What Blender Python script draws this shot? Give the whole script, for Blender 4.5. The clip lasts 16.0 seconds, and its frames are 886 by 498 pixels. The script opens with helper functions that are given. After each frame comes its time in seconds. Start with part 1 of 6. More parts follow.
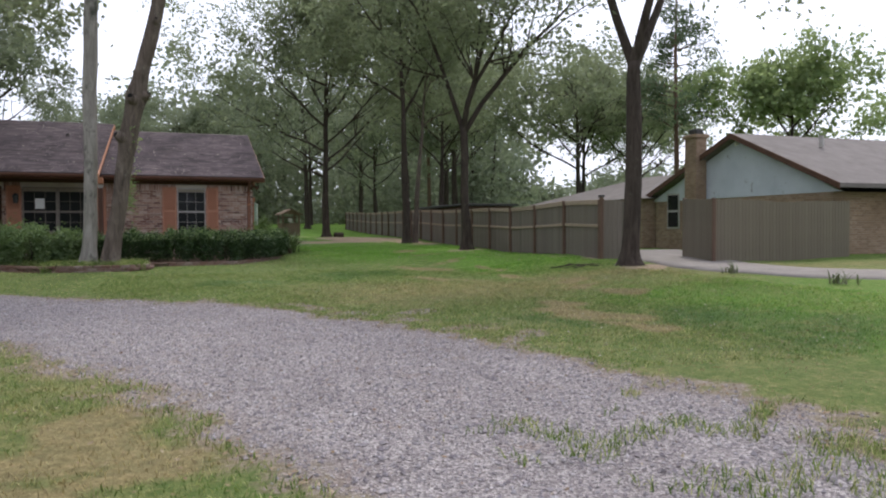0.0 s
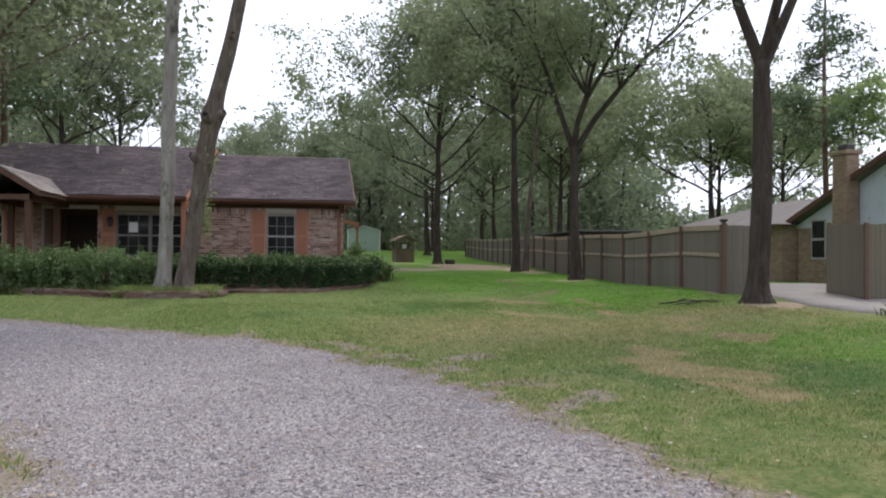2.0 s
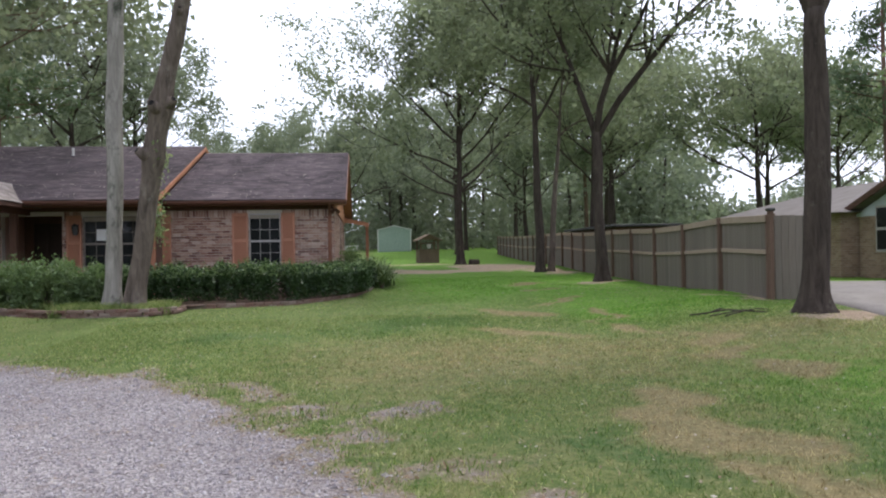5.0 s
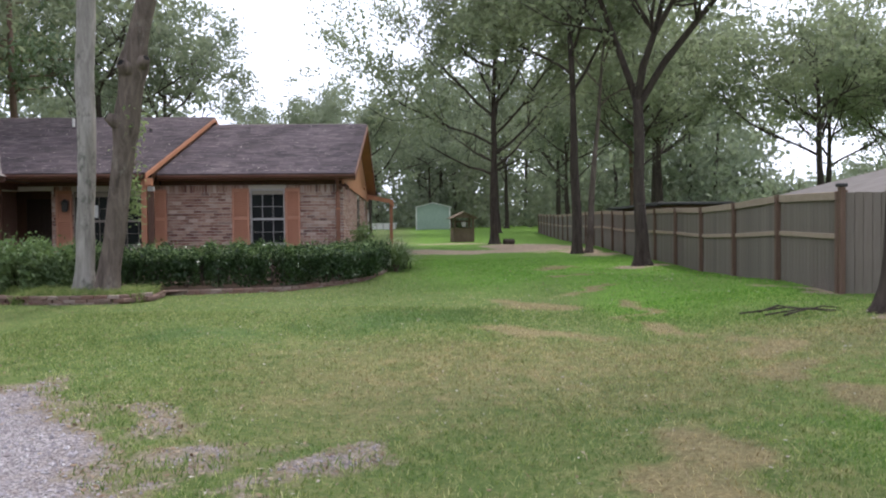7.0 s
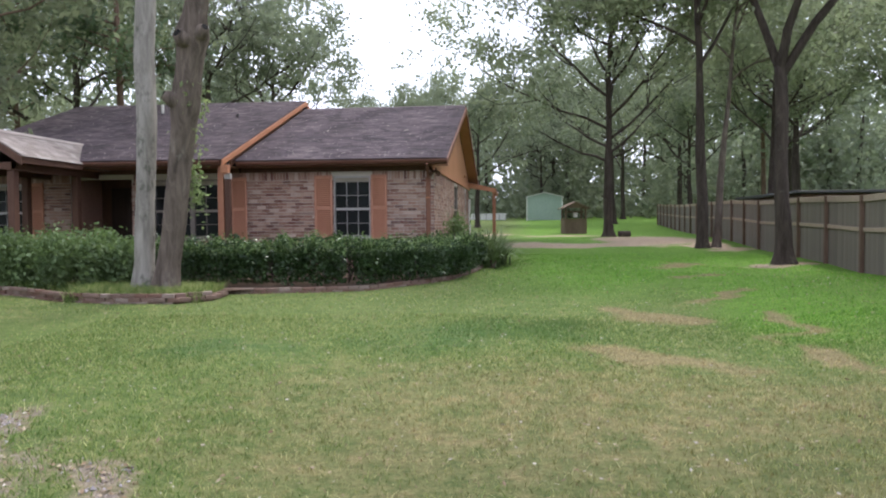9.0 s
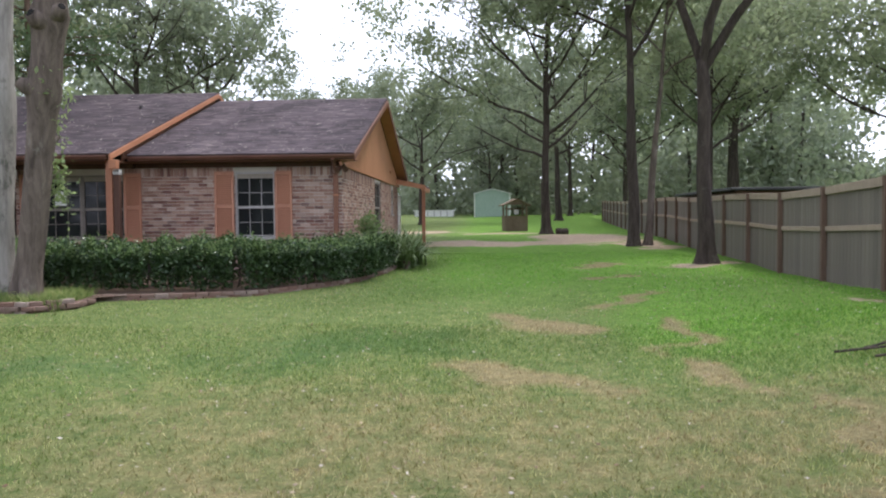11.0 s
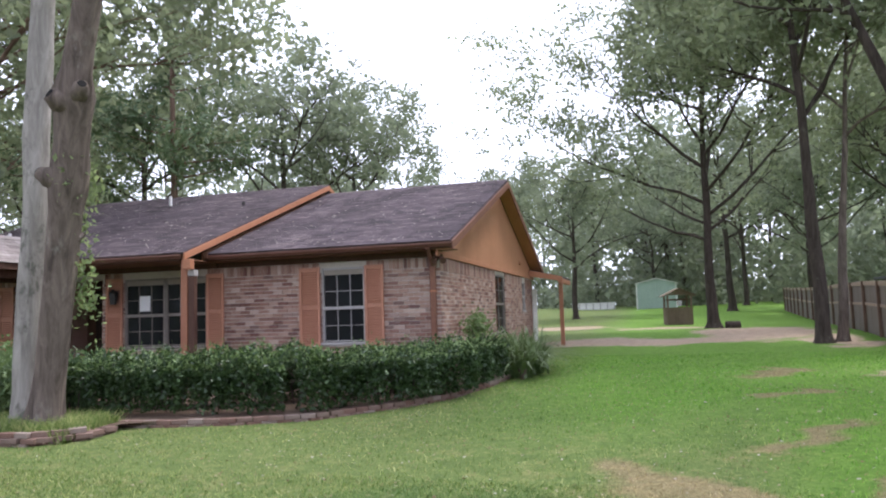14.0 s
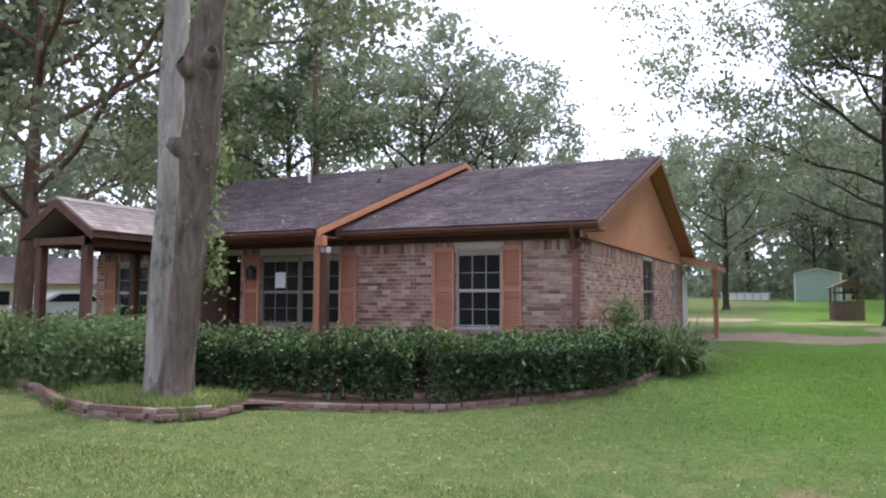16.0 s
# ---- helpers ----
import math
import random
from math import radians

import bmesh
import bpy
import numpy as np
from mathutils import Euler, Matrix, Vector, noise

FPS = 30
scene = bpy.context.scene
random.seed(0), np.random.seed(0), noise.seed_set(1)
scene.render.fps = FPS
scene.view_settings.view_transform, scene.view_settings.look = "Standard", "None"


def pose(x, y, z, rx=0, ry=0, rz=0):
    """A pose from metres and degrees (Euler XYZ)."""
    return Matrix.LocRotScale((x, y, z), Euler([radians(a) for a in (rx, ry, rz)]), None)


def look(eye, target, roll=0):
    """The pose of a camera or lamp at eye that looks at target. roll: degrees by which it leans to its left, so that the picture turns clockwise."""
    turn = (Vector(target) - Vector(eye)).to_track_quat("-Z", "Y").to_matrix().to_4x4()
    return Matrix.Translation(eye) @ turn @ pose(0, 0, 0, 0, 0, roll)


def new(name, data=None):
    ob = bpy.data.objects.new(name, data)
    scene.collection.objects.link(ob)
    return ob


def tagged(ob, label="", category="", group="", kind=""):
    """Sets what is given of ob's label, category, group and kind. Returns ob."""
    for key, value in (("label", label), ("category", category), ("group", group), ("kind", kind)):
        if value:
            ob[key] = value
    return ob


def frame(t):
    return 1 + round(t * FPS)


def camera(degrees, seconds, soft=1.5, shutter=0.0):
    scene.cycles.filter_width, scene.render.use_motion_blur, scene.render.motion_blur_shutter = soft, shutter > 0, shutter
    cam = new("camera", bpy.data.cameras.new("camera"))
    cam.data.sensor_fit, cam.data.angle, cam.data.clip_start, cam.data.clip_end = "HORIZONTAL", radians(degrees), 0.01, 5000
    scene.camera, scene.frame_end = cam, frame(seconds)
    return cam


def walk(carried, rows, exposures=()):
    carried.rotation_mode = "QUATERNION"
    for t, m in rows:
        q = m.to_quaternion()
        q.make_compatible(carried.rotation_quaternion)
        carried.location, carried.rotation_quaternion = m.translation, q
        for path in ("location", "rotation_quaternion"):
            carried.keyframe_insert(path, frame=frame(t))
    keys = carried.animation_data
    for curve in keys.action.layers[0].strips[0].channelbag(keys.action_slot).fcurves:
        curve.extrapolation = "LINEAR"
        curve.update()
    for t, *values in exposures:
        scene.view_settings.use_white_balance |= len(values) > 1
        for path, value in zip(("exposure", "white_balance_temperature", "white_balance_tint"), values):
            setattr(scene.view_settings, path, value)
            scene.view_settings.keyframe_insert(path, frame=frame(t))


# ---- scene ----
cam = camera(61.0, 16.0, soft=2.1)
PATH = [
    (0, (-2.422, -26.303, 0.84), (-1.757, -24.418, 0.789), -0.2),
    (0.5, (-1.842, -25.612, 0.853), (-1.318, -23.682, 0.811), 0.2),
    (1, (-1.476, -25.209, 0.84), (-1.039, -23.258, 0.82), 0.6),
    (1.5, (-1.187, -24.868, 0.862), (-0.796, -22.906, 0.864), 0.6),
    (2, (-0.783, -24.546, 0.847), (-0.457, -22.573, 0.868), 0.4),
    (2.5, (-0.492, -24.243, 0.883), (-0.207, -22.263, 0.913), 0.1),
    (3, (-0.269, -23.921, 0.957), (-0.017, -21.937, 0.988), -0.1),
    (3.5, (0.104, -23.513, 0.973), (0.313, -21.524, 1.012), -0.6),
    (4, (0.374, -23.057, 0.976), (0.585, -21.068, 1.014), -1.0),
    (6.5, (1.545, -20.268, 1.046), (1.735, -18.277, 1.009), -0.9),
    (7, (1.763, -19.865, 1.067), (1.848, -17.867, 1.023), -0.6),
    (7.5, (1.831, -19.143, 1.078), (1.793, -17.145, 1.019), -0.4),
    (8, (1.931, -18.471, 1.055), (1.752, -16.48, 0.996), -0.4),
    (8.5, (1.993, -17.938, 1.065), (1.737, -15.955, 1.004), -0.3),
    (9, (2.114, -17.618, 1.098), (1.898, -15.631, 1.031), -0.4),
    (9.5, (2.342, -17.748, 1.139), (2.319, -15.75, 1.051), -0.4),
    (12, (3.324, -15.325, 1.157), (2.925, -13.366, 1.104), -0.8),
    (12.5, (3.171, -14.746, 1.178), (2.478, -12.87, 1.139), -0.9),
    (13, (3.192, -14.239, 1.219), (2.439, -12.386, 1.218), -1.3),
    (13.5, (3.503, -13.759, 1.286), (2.854, -11.871, 1.402), -1.6),
    (14, (3.805, -13.525, 1.229), (3.274, -11.605, 1.409), -1.8),
    (14.5, (3.926, -13.244, 1.235), (3.431, -11.312, 1.39), -1.3),
    (15, (3.92, -12.98, 1.229), (3.369, -11.063, 1.371), -0.9),
    (15.5, (3.731, -12.684, 1.262), (3.046, -10.81, 1.397), -0.5),
    (16, (3.43, -12.587, 1.268), (2.558, -10.793, 1.407), 0.2),
]
EXPOSURES = ((0, -0.12, 6500, 9), (1.5, -0.03, 6450, 9), (4, 0.14, 6350, 9), (6.5, 0.30, 6300, 11), (9, 0.53, 6250, 11), (12.5, 0.58, 6200, 11), (13.5, 0.77, 6150, 14), (14.2, 0.66, 6100, 15), (15, 0.52, 6050, 16), (16, 0.52, 6050, 16))
walk(cam, [(t, look(e, g, r)) for t, e, g, r in PATH], EXPOSURES)


# ---- world and light ----
world = bpy.data.worlds.new("world")
scene.world = world
world.use_nodes = True
wn = world.node_tree
sky = wn.nodes.new("ShaderNodeTexSky")
sky.sky_type, sky.sun_disc = "NISHITA", False
sky.sun_elevation, sky.sun_rotation = radians(60), radians(39)
sky.air_density, sky.dust_density, sky.ozone_density = 1.0, 6.0, 1.0
wash = wn.nodes.new("ShaderNodeMix")
wash.data_type = "RGBA"
wash.inputs[0].default_value = 0.82
wash.inputs[7].default_value = (10.05, 10.35, 12.2, 1)
wn.links.new(sky.outputs[0], wash.inputs[6])
wn.links.new(wash.outputs[2], wn.nodes["Background"].inputs[0])
wn.nodes["Background"].inputs[1].default_value = 0.15

sun = new("sun", bpy.data.lights.new("sun", "SUN"))
sun.data.energy, sun.data.angle, sun.data.color = 2.2, radians(12), (1.0, 0.95, 0.87)
sun.matrix_world = look((0, 0, 30), (-9, -11, 5))


# ---- materials ----
class Nodes:
    """A node material with short helpers."""

    def __init__(self, name, rough=0.7, spec=0.3, metal=0.0):
        self.mat = bpy.data.materials.new(name)
        self.mat.use_nodes = True
        self.tree = self.mat.node_tree
        self.bsdf = self.tree.nodes["Principled BSDF"]
        self.bsdf.inputs["Roughness"].default_value = rough
        self.bsdf.inputs["Specular IOR Level"].default_value = spec
        self.bsdf.inputs["Metallic"].default_value = metal
        self.coord = self.node("ShaderNodeTexCoord").outputs["Object"]

    def node(self, kind):
        return self.tree.nodes.new(kind)

    def put(self, socket, value):
        if isinstance(value, bpy.types.NodeSocket):
            self.tree.links.new(value, socket)
        elif isinstance(value, (tuple, list)):
            socket.default_value = (*value, 1) if len(value) == 3 and len(socket.default_value) == 4 else value
        else:
            socket.default_value = value

    def noise(self, scale, detail=4, rough=0.6, stretch=(1, 1, 1), coord=None, distort=0.0):
        m = self.node("ShaderNodeMapping")
        m.inputs["Scale"].default_value = stretch
        self.put(m.inputs[0], coord or self.coord)
        n = self.node("ShaderNodeTexNoise")
        self.put(n.inputs["Vector"], m.outputs[0])
        n.inputs["Scale"].default_value, n.inputs["Detail"].default_value = scale, detail
        n.inputs["Roughness"].default_value, n.inputs["Distortion"].default_value = rough, distort
        return n.outputs[0]

    def cells(self, scale, what="Color", stretch=(1, 1, 1)):
        m = self.node("ShaderNodeMapping")
        m.inputs["Scale"].default_value = stretch
        self.put(m.inputs[0], self.coord)
        n = self.node("ShaderNodeTexVoronoi")
        self.put(n.inputs["Vector"], m.outputs[0])
        n.inputs["Scale"].default_value = scale
        return n.outputs[what]

    def ramp(self, fac, *stops):
        r = self.node("ShaderNodeValToRGB")
        e = r.color_ramp.elements
        while len(e) < len(stops):
            e.new(0.5)
        for k, (p, c) in zip(e, stops):
            k.position, k.color = p, (*c, 1) if isinstance(c, (tuple, list)) else (c, c, c, 1)
        self.put(r.inputs[0], fac)
        return r.outputs[0]

    def mix(self, fac, a, b, blend="MIX"):
        m = self.node("ShaderNodeMix")
        m.data_type, m.blend_type = "RGBA", blend
        self.put(m.inputs[0], fac), self.put(m.inputs[6], a), self.put(m.inputs[7], b)
        return m.outputs[2]

    def math(self, op, a, b=0.0):
        m = self.node("ShaderNodeMath")
        m.operation = op
        self.put(m.inputs[0], a), self.put(m.inputs[1], b)
        return m.outputs[0]

    def info(self):
        return self.node("ShaderNodeObjectInfo").outputs["Random"]

    def island(self):
        return self.node("ShaderNodeNewGeometry").outputs["Random Per Island"]

    def attr(self, name):
        a = self.node("ShaderNodeAttribute")
        a.attribute_name = name
        return a.outputs["Fac"]

    def bump(self, height, strength=0.3, distance=0.01):
        b = self.node("ShaderNodeBump")
        b.inputs["Strength"].default_value, b.inputs["Distance"].default_value = strength, distance
        self.put(b.inputs["Height"], height)
        self.put(self.bsdf.inputs["Normal"], b.outputs[0])

    def color(self, c):
        self.put(self.bsdf.inputs["Base Color"], c)
        return self


def simple(name, dark, light, scale=6.0, rough=0.7, spec=0.3, bump=0.2, stretch=(1, 1, 1), vary=0.25, metal=0.0):
    """A surface with two scales of variation between two tones."""
    m = Nodes(name, rough, spec, metal)
    big = m.noise(scale, 5, 0.65, stretch)
    fine = m.noise(scale * 9, 3, 0.6, stretch)
    c = m.ramp(big, (0.3, dark), (0.7, light))
    c = m.mix(vary, c, m.ramp(fine, (0.3, tuple(v * 0.6 for v in dark)), (0.7, tuple(min(1, v * 1.2) for v in light))))
    m.color(c)
    m.bump(fine, bump, 0.006)
    return m.mat


def piece_mat(name, tones, rough=0.85, by="island", scale=14.0, bump=0.4, grime=0.35, stretch=(1, 1, 1), stain=0.0):
    """A material for pieces that each take a tone of their own."""
    m = Nodes(name, rough, 0.25)
    r = m.info() if by == "object" else m.island()
    k = len(tones)
    c = m.ramp(r, *[((i + 0.5) / k, t) for i, t in enumerate(tones)])
    n = m.noise(scale, 5, 0.7, stretch)
    c = m.mix(grime, c, m.ramp(n, (0.25, (0.25, 0.22, 0.2)), (0.75, (1, 1, 1))), "MULTIPLY")
    if stain:
        c = m.mix(stain, c, m.ramp(m.noise(0.55, 5, 0.7, (1, 0.45, 1)), (0.32, (0.35, 0.33, 0.36)), (0.52, (0.85, 0.83, 0.86)), (0.7, (1.35, 1.3, 1.3))), "MULTIPLY")
    m.color(c)
    m.bump(n, bump, 0.006)
    return m.mat


BRICKS = ((0.20, 0.105, 0.085), (0.37, 0.235, 0.185), (0.47, 0.335, 0.265), (0.27, 0.155, 0.12), (0.56, 0.435, 0.36), (0.15, 0.085, 0.075), (0.42, 0.27, 0.21), (0.31, 0.18, 0.14))
M_BRICK = piece_mat("brick", BRICKS, by="object")
M_BRICK_JOINED = piece_mat("brick_joined", BRICKS)
M_MORTAR = simple("mortar", (0.46, 0.41, 0.36), (0.58, 0.53, 0.47), 8, 0.95)


def coursed_brick(name, a, b, mortar):
    """Brickwork for walls that stay far off, laid in real courses."""
    m = Nodes(name, 0.9, 0.2)
    sep, comb, t = m.node("ShaderNodeSeparateXYZ"), m.node("ShaderNodeCombineXYZ"), m.node("ShaderNodeTexBrick")
    m.put(sep.inputs[0], m.coord)
    m.put(comb.inputs[0], m.math("ADD", sep.outputs[0], sep.outputs[1])), m.put(comb.inputs[1], sep.outputs[2])
    m.put(t.inputs["Vector"], comb.outputs[0])
    for key, v in (("Scale", 1.0), ("Mortar Size", 0.006), ("Brick Width", 0.21), ("Row Height", 0.0755), ("Bias", 0.0)):
        t.inputs[key].default_value = v
    m.put(t.inputs["Color1"], a), m.put(t.inputs["Color2"], b), m.put(t.inputs["Mortar"], mortar)
    c = m.mix(0.6, t.outputs[0], m.ramp(m.noise(0.9, 6, 0.7), (0.3, (0.45, 0.38, 0.32)), (0.6, (1, 1, 1))), "MULTIPLY")
    m.color(c)
    m.bump(t.outputs[1], -0.4, 0.008)
    return m.mat


M_TANBRICK = coursed_brick("tan_brick", (0.33, 0.238, 0.165), (0.235, 0.16, 0.108), (0.33, 0.285, 0.23))

M_SHINGLE = piece_mat("shingle", ((0.102, 0.081, 0.091), (0.147, 0.119, 0.130), (0.077, 0.064, 0.073), (0.179, 0.146, 0.153)), 0.95, scale=7.0, bump=0.6, grime=0.5, stain=0.75)
M_SHINGLE_LIGHT = piece_mat("shingle_light", ((0.29, 0.25, 0.23), (0.37, 0.32, 0.30), (0.23, 0.195, 0.18), (0.42, 0.37, 0.345)), 0.95, scale=6.0, bump=0.5, grime=0.4)
M_SHINGLE_GREY = piece_mat("shingle_grey", ((0.176, 0.160, 0.152), (0.216, 0.196, 0.188), (0.152, 0.140, 0.136)), 0.95, scale=1.5, bump=0.4, grime=0.5)
M_TRIM = simple("orange_trim_paint", (0.36, 0.155, 0.08), (0.45, 0.205, 0.115), 2.5, 0.6, 0.35, 0.1, vary=0.15)
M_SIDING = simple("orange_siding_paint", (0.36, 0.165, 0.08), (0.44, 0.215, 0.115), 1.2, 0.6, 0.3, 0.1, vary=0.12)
M_SHUTTER = simple("shutter_paint", (0.40, 0.185, 0.115), (0.48, 0.235, 0.15), 3.0, 0.6, 0.35, 0.1, vary=0.15)
M_RAKE = simple("rake_paint", (0.15, 0.065, 0.042), (0.22, 0.10, 0.06), 2.5, 0.6, 0.35, 0.1, vary=0.2)
M_BROWN = simple("brown_timber", (0.065, 0.032, 0.022), (0.115, 0.058, 0.038), 3.0, 0.7, 0.3, 0.3, (1, 1, 0.15))
M_POST = simple("orange_post_paint", (0.28, 0.12, 0.068), (0.37, 0.17, 0.10), 3.0, 0.65, 0.3, 0.2, (1, 1, 0.2))
M_GUTTER = simple("gutter_metal", (0.12, 0.05, 0.035), (0.17, 0.075, 0.05), 1.5, 0.45, 0.5, 0.05)
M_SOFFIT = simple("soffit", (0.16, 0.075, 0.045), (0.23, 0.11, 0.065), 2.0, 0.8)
M_FRAME = simple("aluminium_window_frame", (0.33, 0.31, 0.295), (0.43, 0.41, 0.39), 4.0, 0.45, 0.5, 0.05)
# Darker copy of M_FRAME: shade under the deep west eave put into the colour.
M_FRAME_SHADED = simple("shaded_window_frame", (0.17, 0.14, 0.12), (0.25, 0.22, 0.19), 4.0, 0.5, 0.4, 0.05)
M_BLIND = simple("pale_blind", (0.27, 0.235, 0.19), (0.34, 0.30, 0.25), 3.0, 0.85)
# Near-black colour standing in for shade inside rooms and the trunk's knots.
M_INNER_SHADE = simple("inner_shade", (0.012, 0.012, 0.012), (0.02, 0.019, 0.018), 2.0, 0.9, 0.1)
M_DOOR = simple("dark_door", (0.03, 0.018, 0.014), (0.045, 0.026, 0.02), 2.0, 0.6, 0.3)
M_WHITE = simple("white_paint", (0.68, 0.67, 0.64), (0.80, 0.79, 0.77), 2.0, 0.5, 0.4, 0.05)
M_PAPER = simple("notice_paper", (0.72, 0.72, 0.70), (0.80, 0.80, 0.78), 9.0, 0.8)
M_BLACK = simple("black_metal", (0.02, 0.02, 0.02), (0.04, 0.038, 0.036), 5.0, 0.5, 0.5)
M_FENCE = piece_mat("weathered_fence_board", ((0.184, 0.161, 0.130), (0.221, 0.193, 0.158), (0.161, 0.143, 0.116), (0.198, 0.175, 0.144)), 0.9, "island", 3.0, 0.5, 0.4, (6, 6, 0.5))
M_FENCE_ONE = piece_mat("weathered_fence_board_single", ((0.184, 0.161, 0.130), (0.221, 0.193, 0.158), (0.161, 0.143, 0.116), (0.198, 0.175, 0.144)), 0.9, "object", 3.0, 0.5, 0.4, (6, 6, 0.5))
M_RAIL = simple("fence_rail_timber", (0.27, 0.21, 0.15), (0.36, 0.29, 0.22), 4.0, 0.9, 0.2, 0.3, (1, 0.2, 1))
M_POSTWOOD = simple("fence_post_timber", (0.120, 0.078, 0.056), (0.168, 0.112, 0.083), 4.0, 0.9, 0.2, 0.3, (1, 1, 0.2))
M_TANFENCE = piece_mat("tan_fence_board", ((0.25, 0.205, 0.145), (0.29, 0.24, 0.175), (0.225, 0.18, 0.13)), 0.9, "island", 3.0, 0.4, 0.35, (6, 6, 0.4))
M_TANFENCE_ONE = piece_mat("tan_fence_board_single", ((0.185, 0.162, 0.122), (0.20, 0.176, 0.132), (0.178, 0.155, 0.116)), 0.9, "object", 3.0, 0.4, 0.35, (6, 6, 0.4))


def peeling_siding():
    m = Nodes("blue_grey_siding", 0.75, 0.25)
    paint = m.ramp(m.noise(1.0, 4), (0.3, (0.42, 0.46, 0.50)), (0.7, (0.52, 0.56, 0.60)))
    worn = m.ramp(m.noise(1.6, 6, 0.75, (1, 1, 0.7)), (0.60, 0.0), (0.66, 1.0))
    m.color(m.mix(worn, paint, (0.12, 0.085, 0.06)))
    return m.mat


M_BLUEGREY = peeling_siding()

M_SHED = simple("green_shed_metal", (0.29, 0.38, 0.31), (0.35, 0.44, 0.37), 0.8, 0.55, 0.4, 0.05)
M_WELL = simple("well_timber", (0.12, 0.085, 0.06), (0.19, 0.14, 0.10), 4.0, 0.9, 0.2, 0.3, (1, 1, 0.2))
M_CONCRETE = simple("concrete", (0.19, 0.17, 0.158), (0.28, 0.255, 0.236), 1.3, 0.9, 0.2, 0.2)
M_CURB = piece_mat("edging_brick", ((0.19, 0.11, 0.085), (0.25, 0.17, 0.14), (0.20, 0.135, 0.11), (0.30, 0.235, 0.20)), 0.9, "object", 12.0, 0.5, 0.5)
M_MULCH = simple("bed_soil", (0.07, 0.05, 0.035), (0.14, 0.10, 0.075), 14.0, 0.95, 0.1, 0.8)
M_CREAM = simple("cream_siding", (0.55, 0.49, 0.38), (0.64, 0.58, 0.46), 1.0, 0.7)
M_CAR = simple("silver_car_paint", (0.50, 0.51, 0.52), (0.56, 0.57, 0.58), 0.8, 0.25, 0.6, 0.0, vary=0.05)
M_RED = simple("red_lens", (0.45, 0.03, 0.03), (0.55, 0.05, 0.04), 3.0, 0.3, 0.5, 0.0)
M_TYRE = simple("tyre_rubber", (0.02, 0.02, 0.02), (0.035, 0.035, 0.035), 6.0, 0.85)
M_LILYPOT = simple("terracotta", (0.09, 0.062, 0.05), (0.15, 0.105, 0.085), 8.0, 0.9)


def glass_mat(name, tint, rough=0.04):
    m = Nodes(name, rough, 0.26)
    m.color(m.ramp(m.noise(2.0), (0.3, tint), (0.7, tuple(v * 1.5 for v in tint))))
    return m.mat


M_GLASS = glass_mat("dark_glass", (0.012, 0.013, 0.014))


def bark_mat(name, dark, light, lichen, amount):
    m = Nodes(name, 0.95, 0.15)
    ridges = m.noise(9.0, 6, 0.7, (1, 1, 0.18), distort=0.6)
    c = m.ramp(ridges, (0.3, dark), (0.68, light))
    spots = m.noise(2.2, 6, 0.75, (1, 1, 0.6))
    c = m.mix(m.ramp(spots, (1 - amount - 0.08, 0.0), (1 - amount + 0.05, 1.0)), c, m.mix(m.noise(30), lichen, tuple(v * 0.6 for v in lichen)))
    m.color(c)
    m.bump(ridges, 0.9, 0.03)
    return m.mat


M_BARK = bark_mat("oak_bark", (0.024, 0.019, 0.016), (0.084, 0.067, 0.055), (0.160, 0.148, 0.122), 0.34)
M_BARK_PALE = bark_mat("pale_lichened_bark", (0.18, 0.165, 0.145), (0.37, 0.345, 0.31), (0.085, 0.09, 0.07), 0.40)
M_BARK_TWIN = bark_mat("grey_brown_bark", (0.054, 0.043, 0.036), (0.191, 0.153, 0.127), (0.284, 0.265, 0.223), 0.34)
M_BARK_PINE = bark_mat("pine_bark", (0.07, 0.045, 0.032), (0.20, 0.135, 0.10), (0.25, 0.18, 0.14), 0.35)


def leaf_mat(name, tones, through_tone, rough=0.55, see=0.5):
    """Leaves: each one has its own tone, and lets some light through."""
    m = Nodes(name, rough, 0.3)
    r = m.island()
    k = len(tones)
    c = m.ramp(r, *[((i + 0.5) / k, t) for i, t in enumerate(tones)])
    c = m.mix(0.5, c, m.ramp(m.noise(0.35, 3), (0.35, tuple(v * 0.7 for v in tones[0])), (0.65, tones[-1])))
    m.color(c)
    tl = m.node("ShaderNodeBsdfTranslucent")
    m.put(tl.inputs[0], m.mix(0.6, c, through_tone))
    mx = m.node("ShaderNodeMixShader")
    mx.inputs[0].default_value = see
    m.tree.links.new(m.bsdf.outputs[0], mx.inputs[1])
    m.tree.links.new(tl.outputs[0], mx.inputs[2])
    m.tree.links.new(mx.outputs[0], m.tree.nodes["Material Output"].inputs[0])
    return m.mat


M_LEAF_OAK = leaf_mat("oak_leaves", ((0.112, 0.142, 0.089), (0.162, 0.192, 0.124), (0.211, 0.241, 0.149), (0.260, 0.284, 0.184)), (0.313, 0.374, 0.198), see=0.55)
M_LEAF_FAR = leaf_mat("wood_leaves", ((0.111, 0.140, 0.093), (0.158, 0.190, 0.125), (0.204, 0.239, 0.164), (0.258, 0.287, 0.197)), (0.269, 0.323, 0.190), see=0.5)
M_LEAF_BRIGHT = leaf_mat("bright_leaves", ((0.136, 0.210, 0.088), (0.204, 0.285, 0.132), (0.272, 0.360, 0.176), (0.170, 0.240, 0.110)), (0.40, 0.48, 0.20), see=0.6)
M_LEAF_PINE = leaf_mat("pine_needles", ((0.059, 0.092, 0.053), (0.101, 0.154, 0.080), (0.143, 0.200, 0.105)), (0.13, 0.18, 0.05), see=0.2)
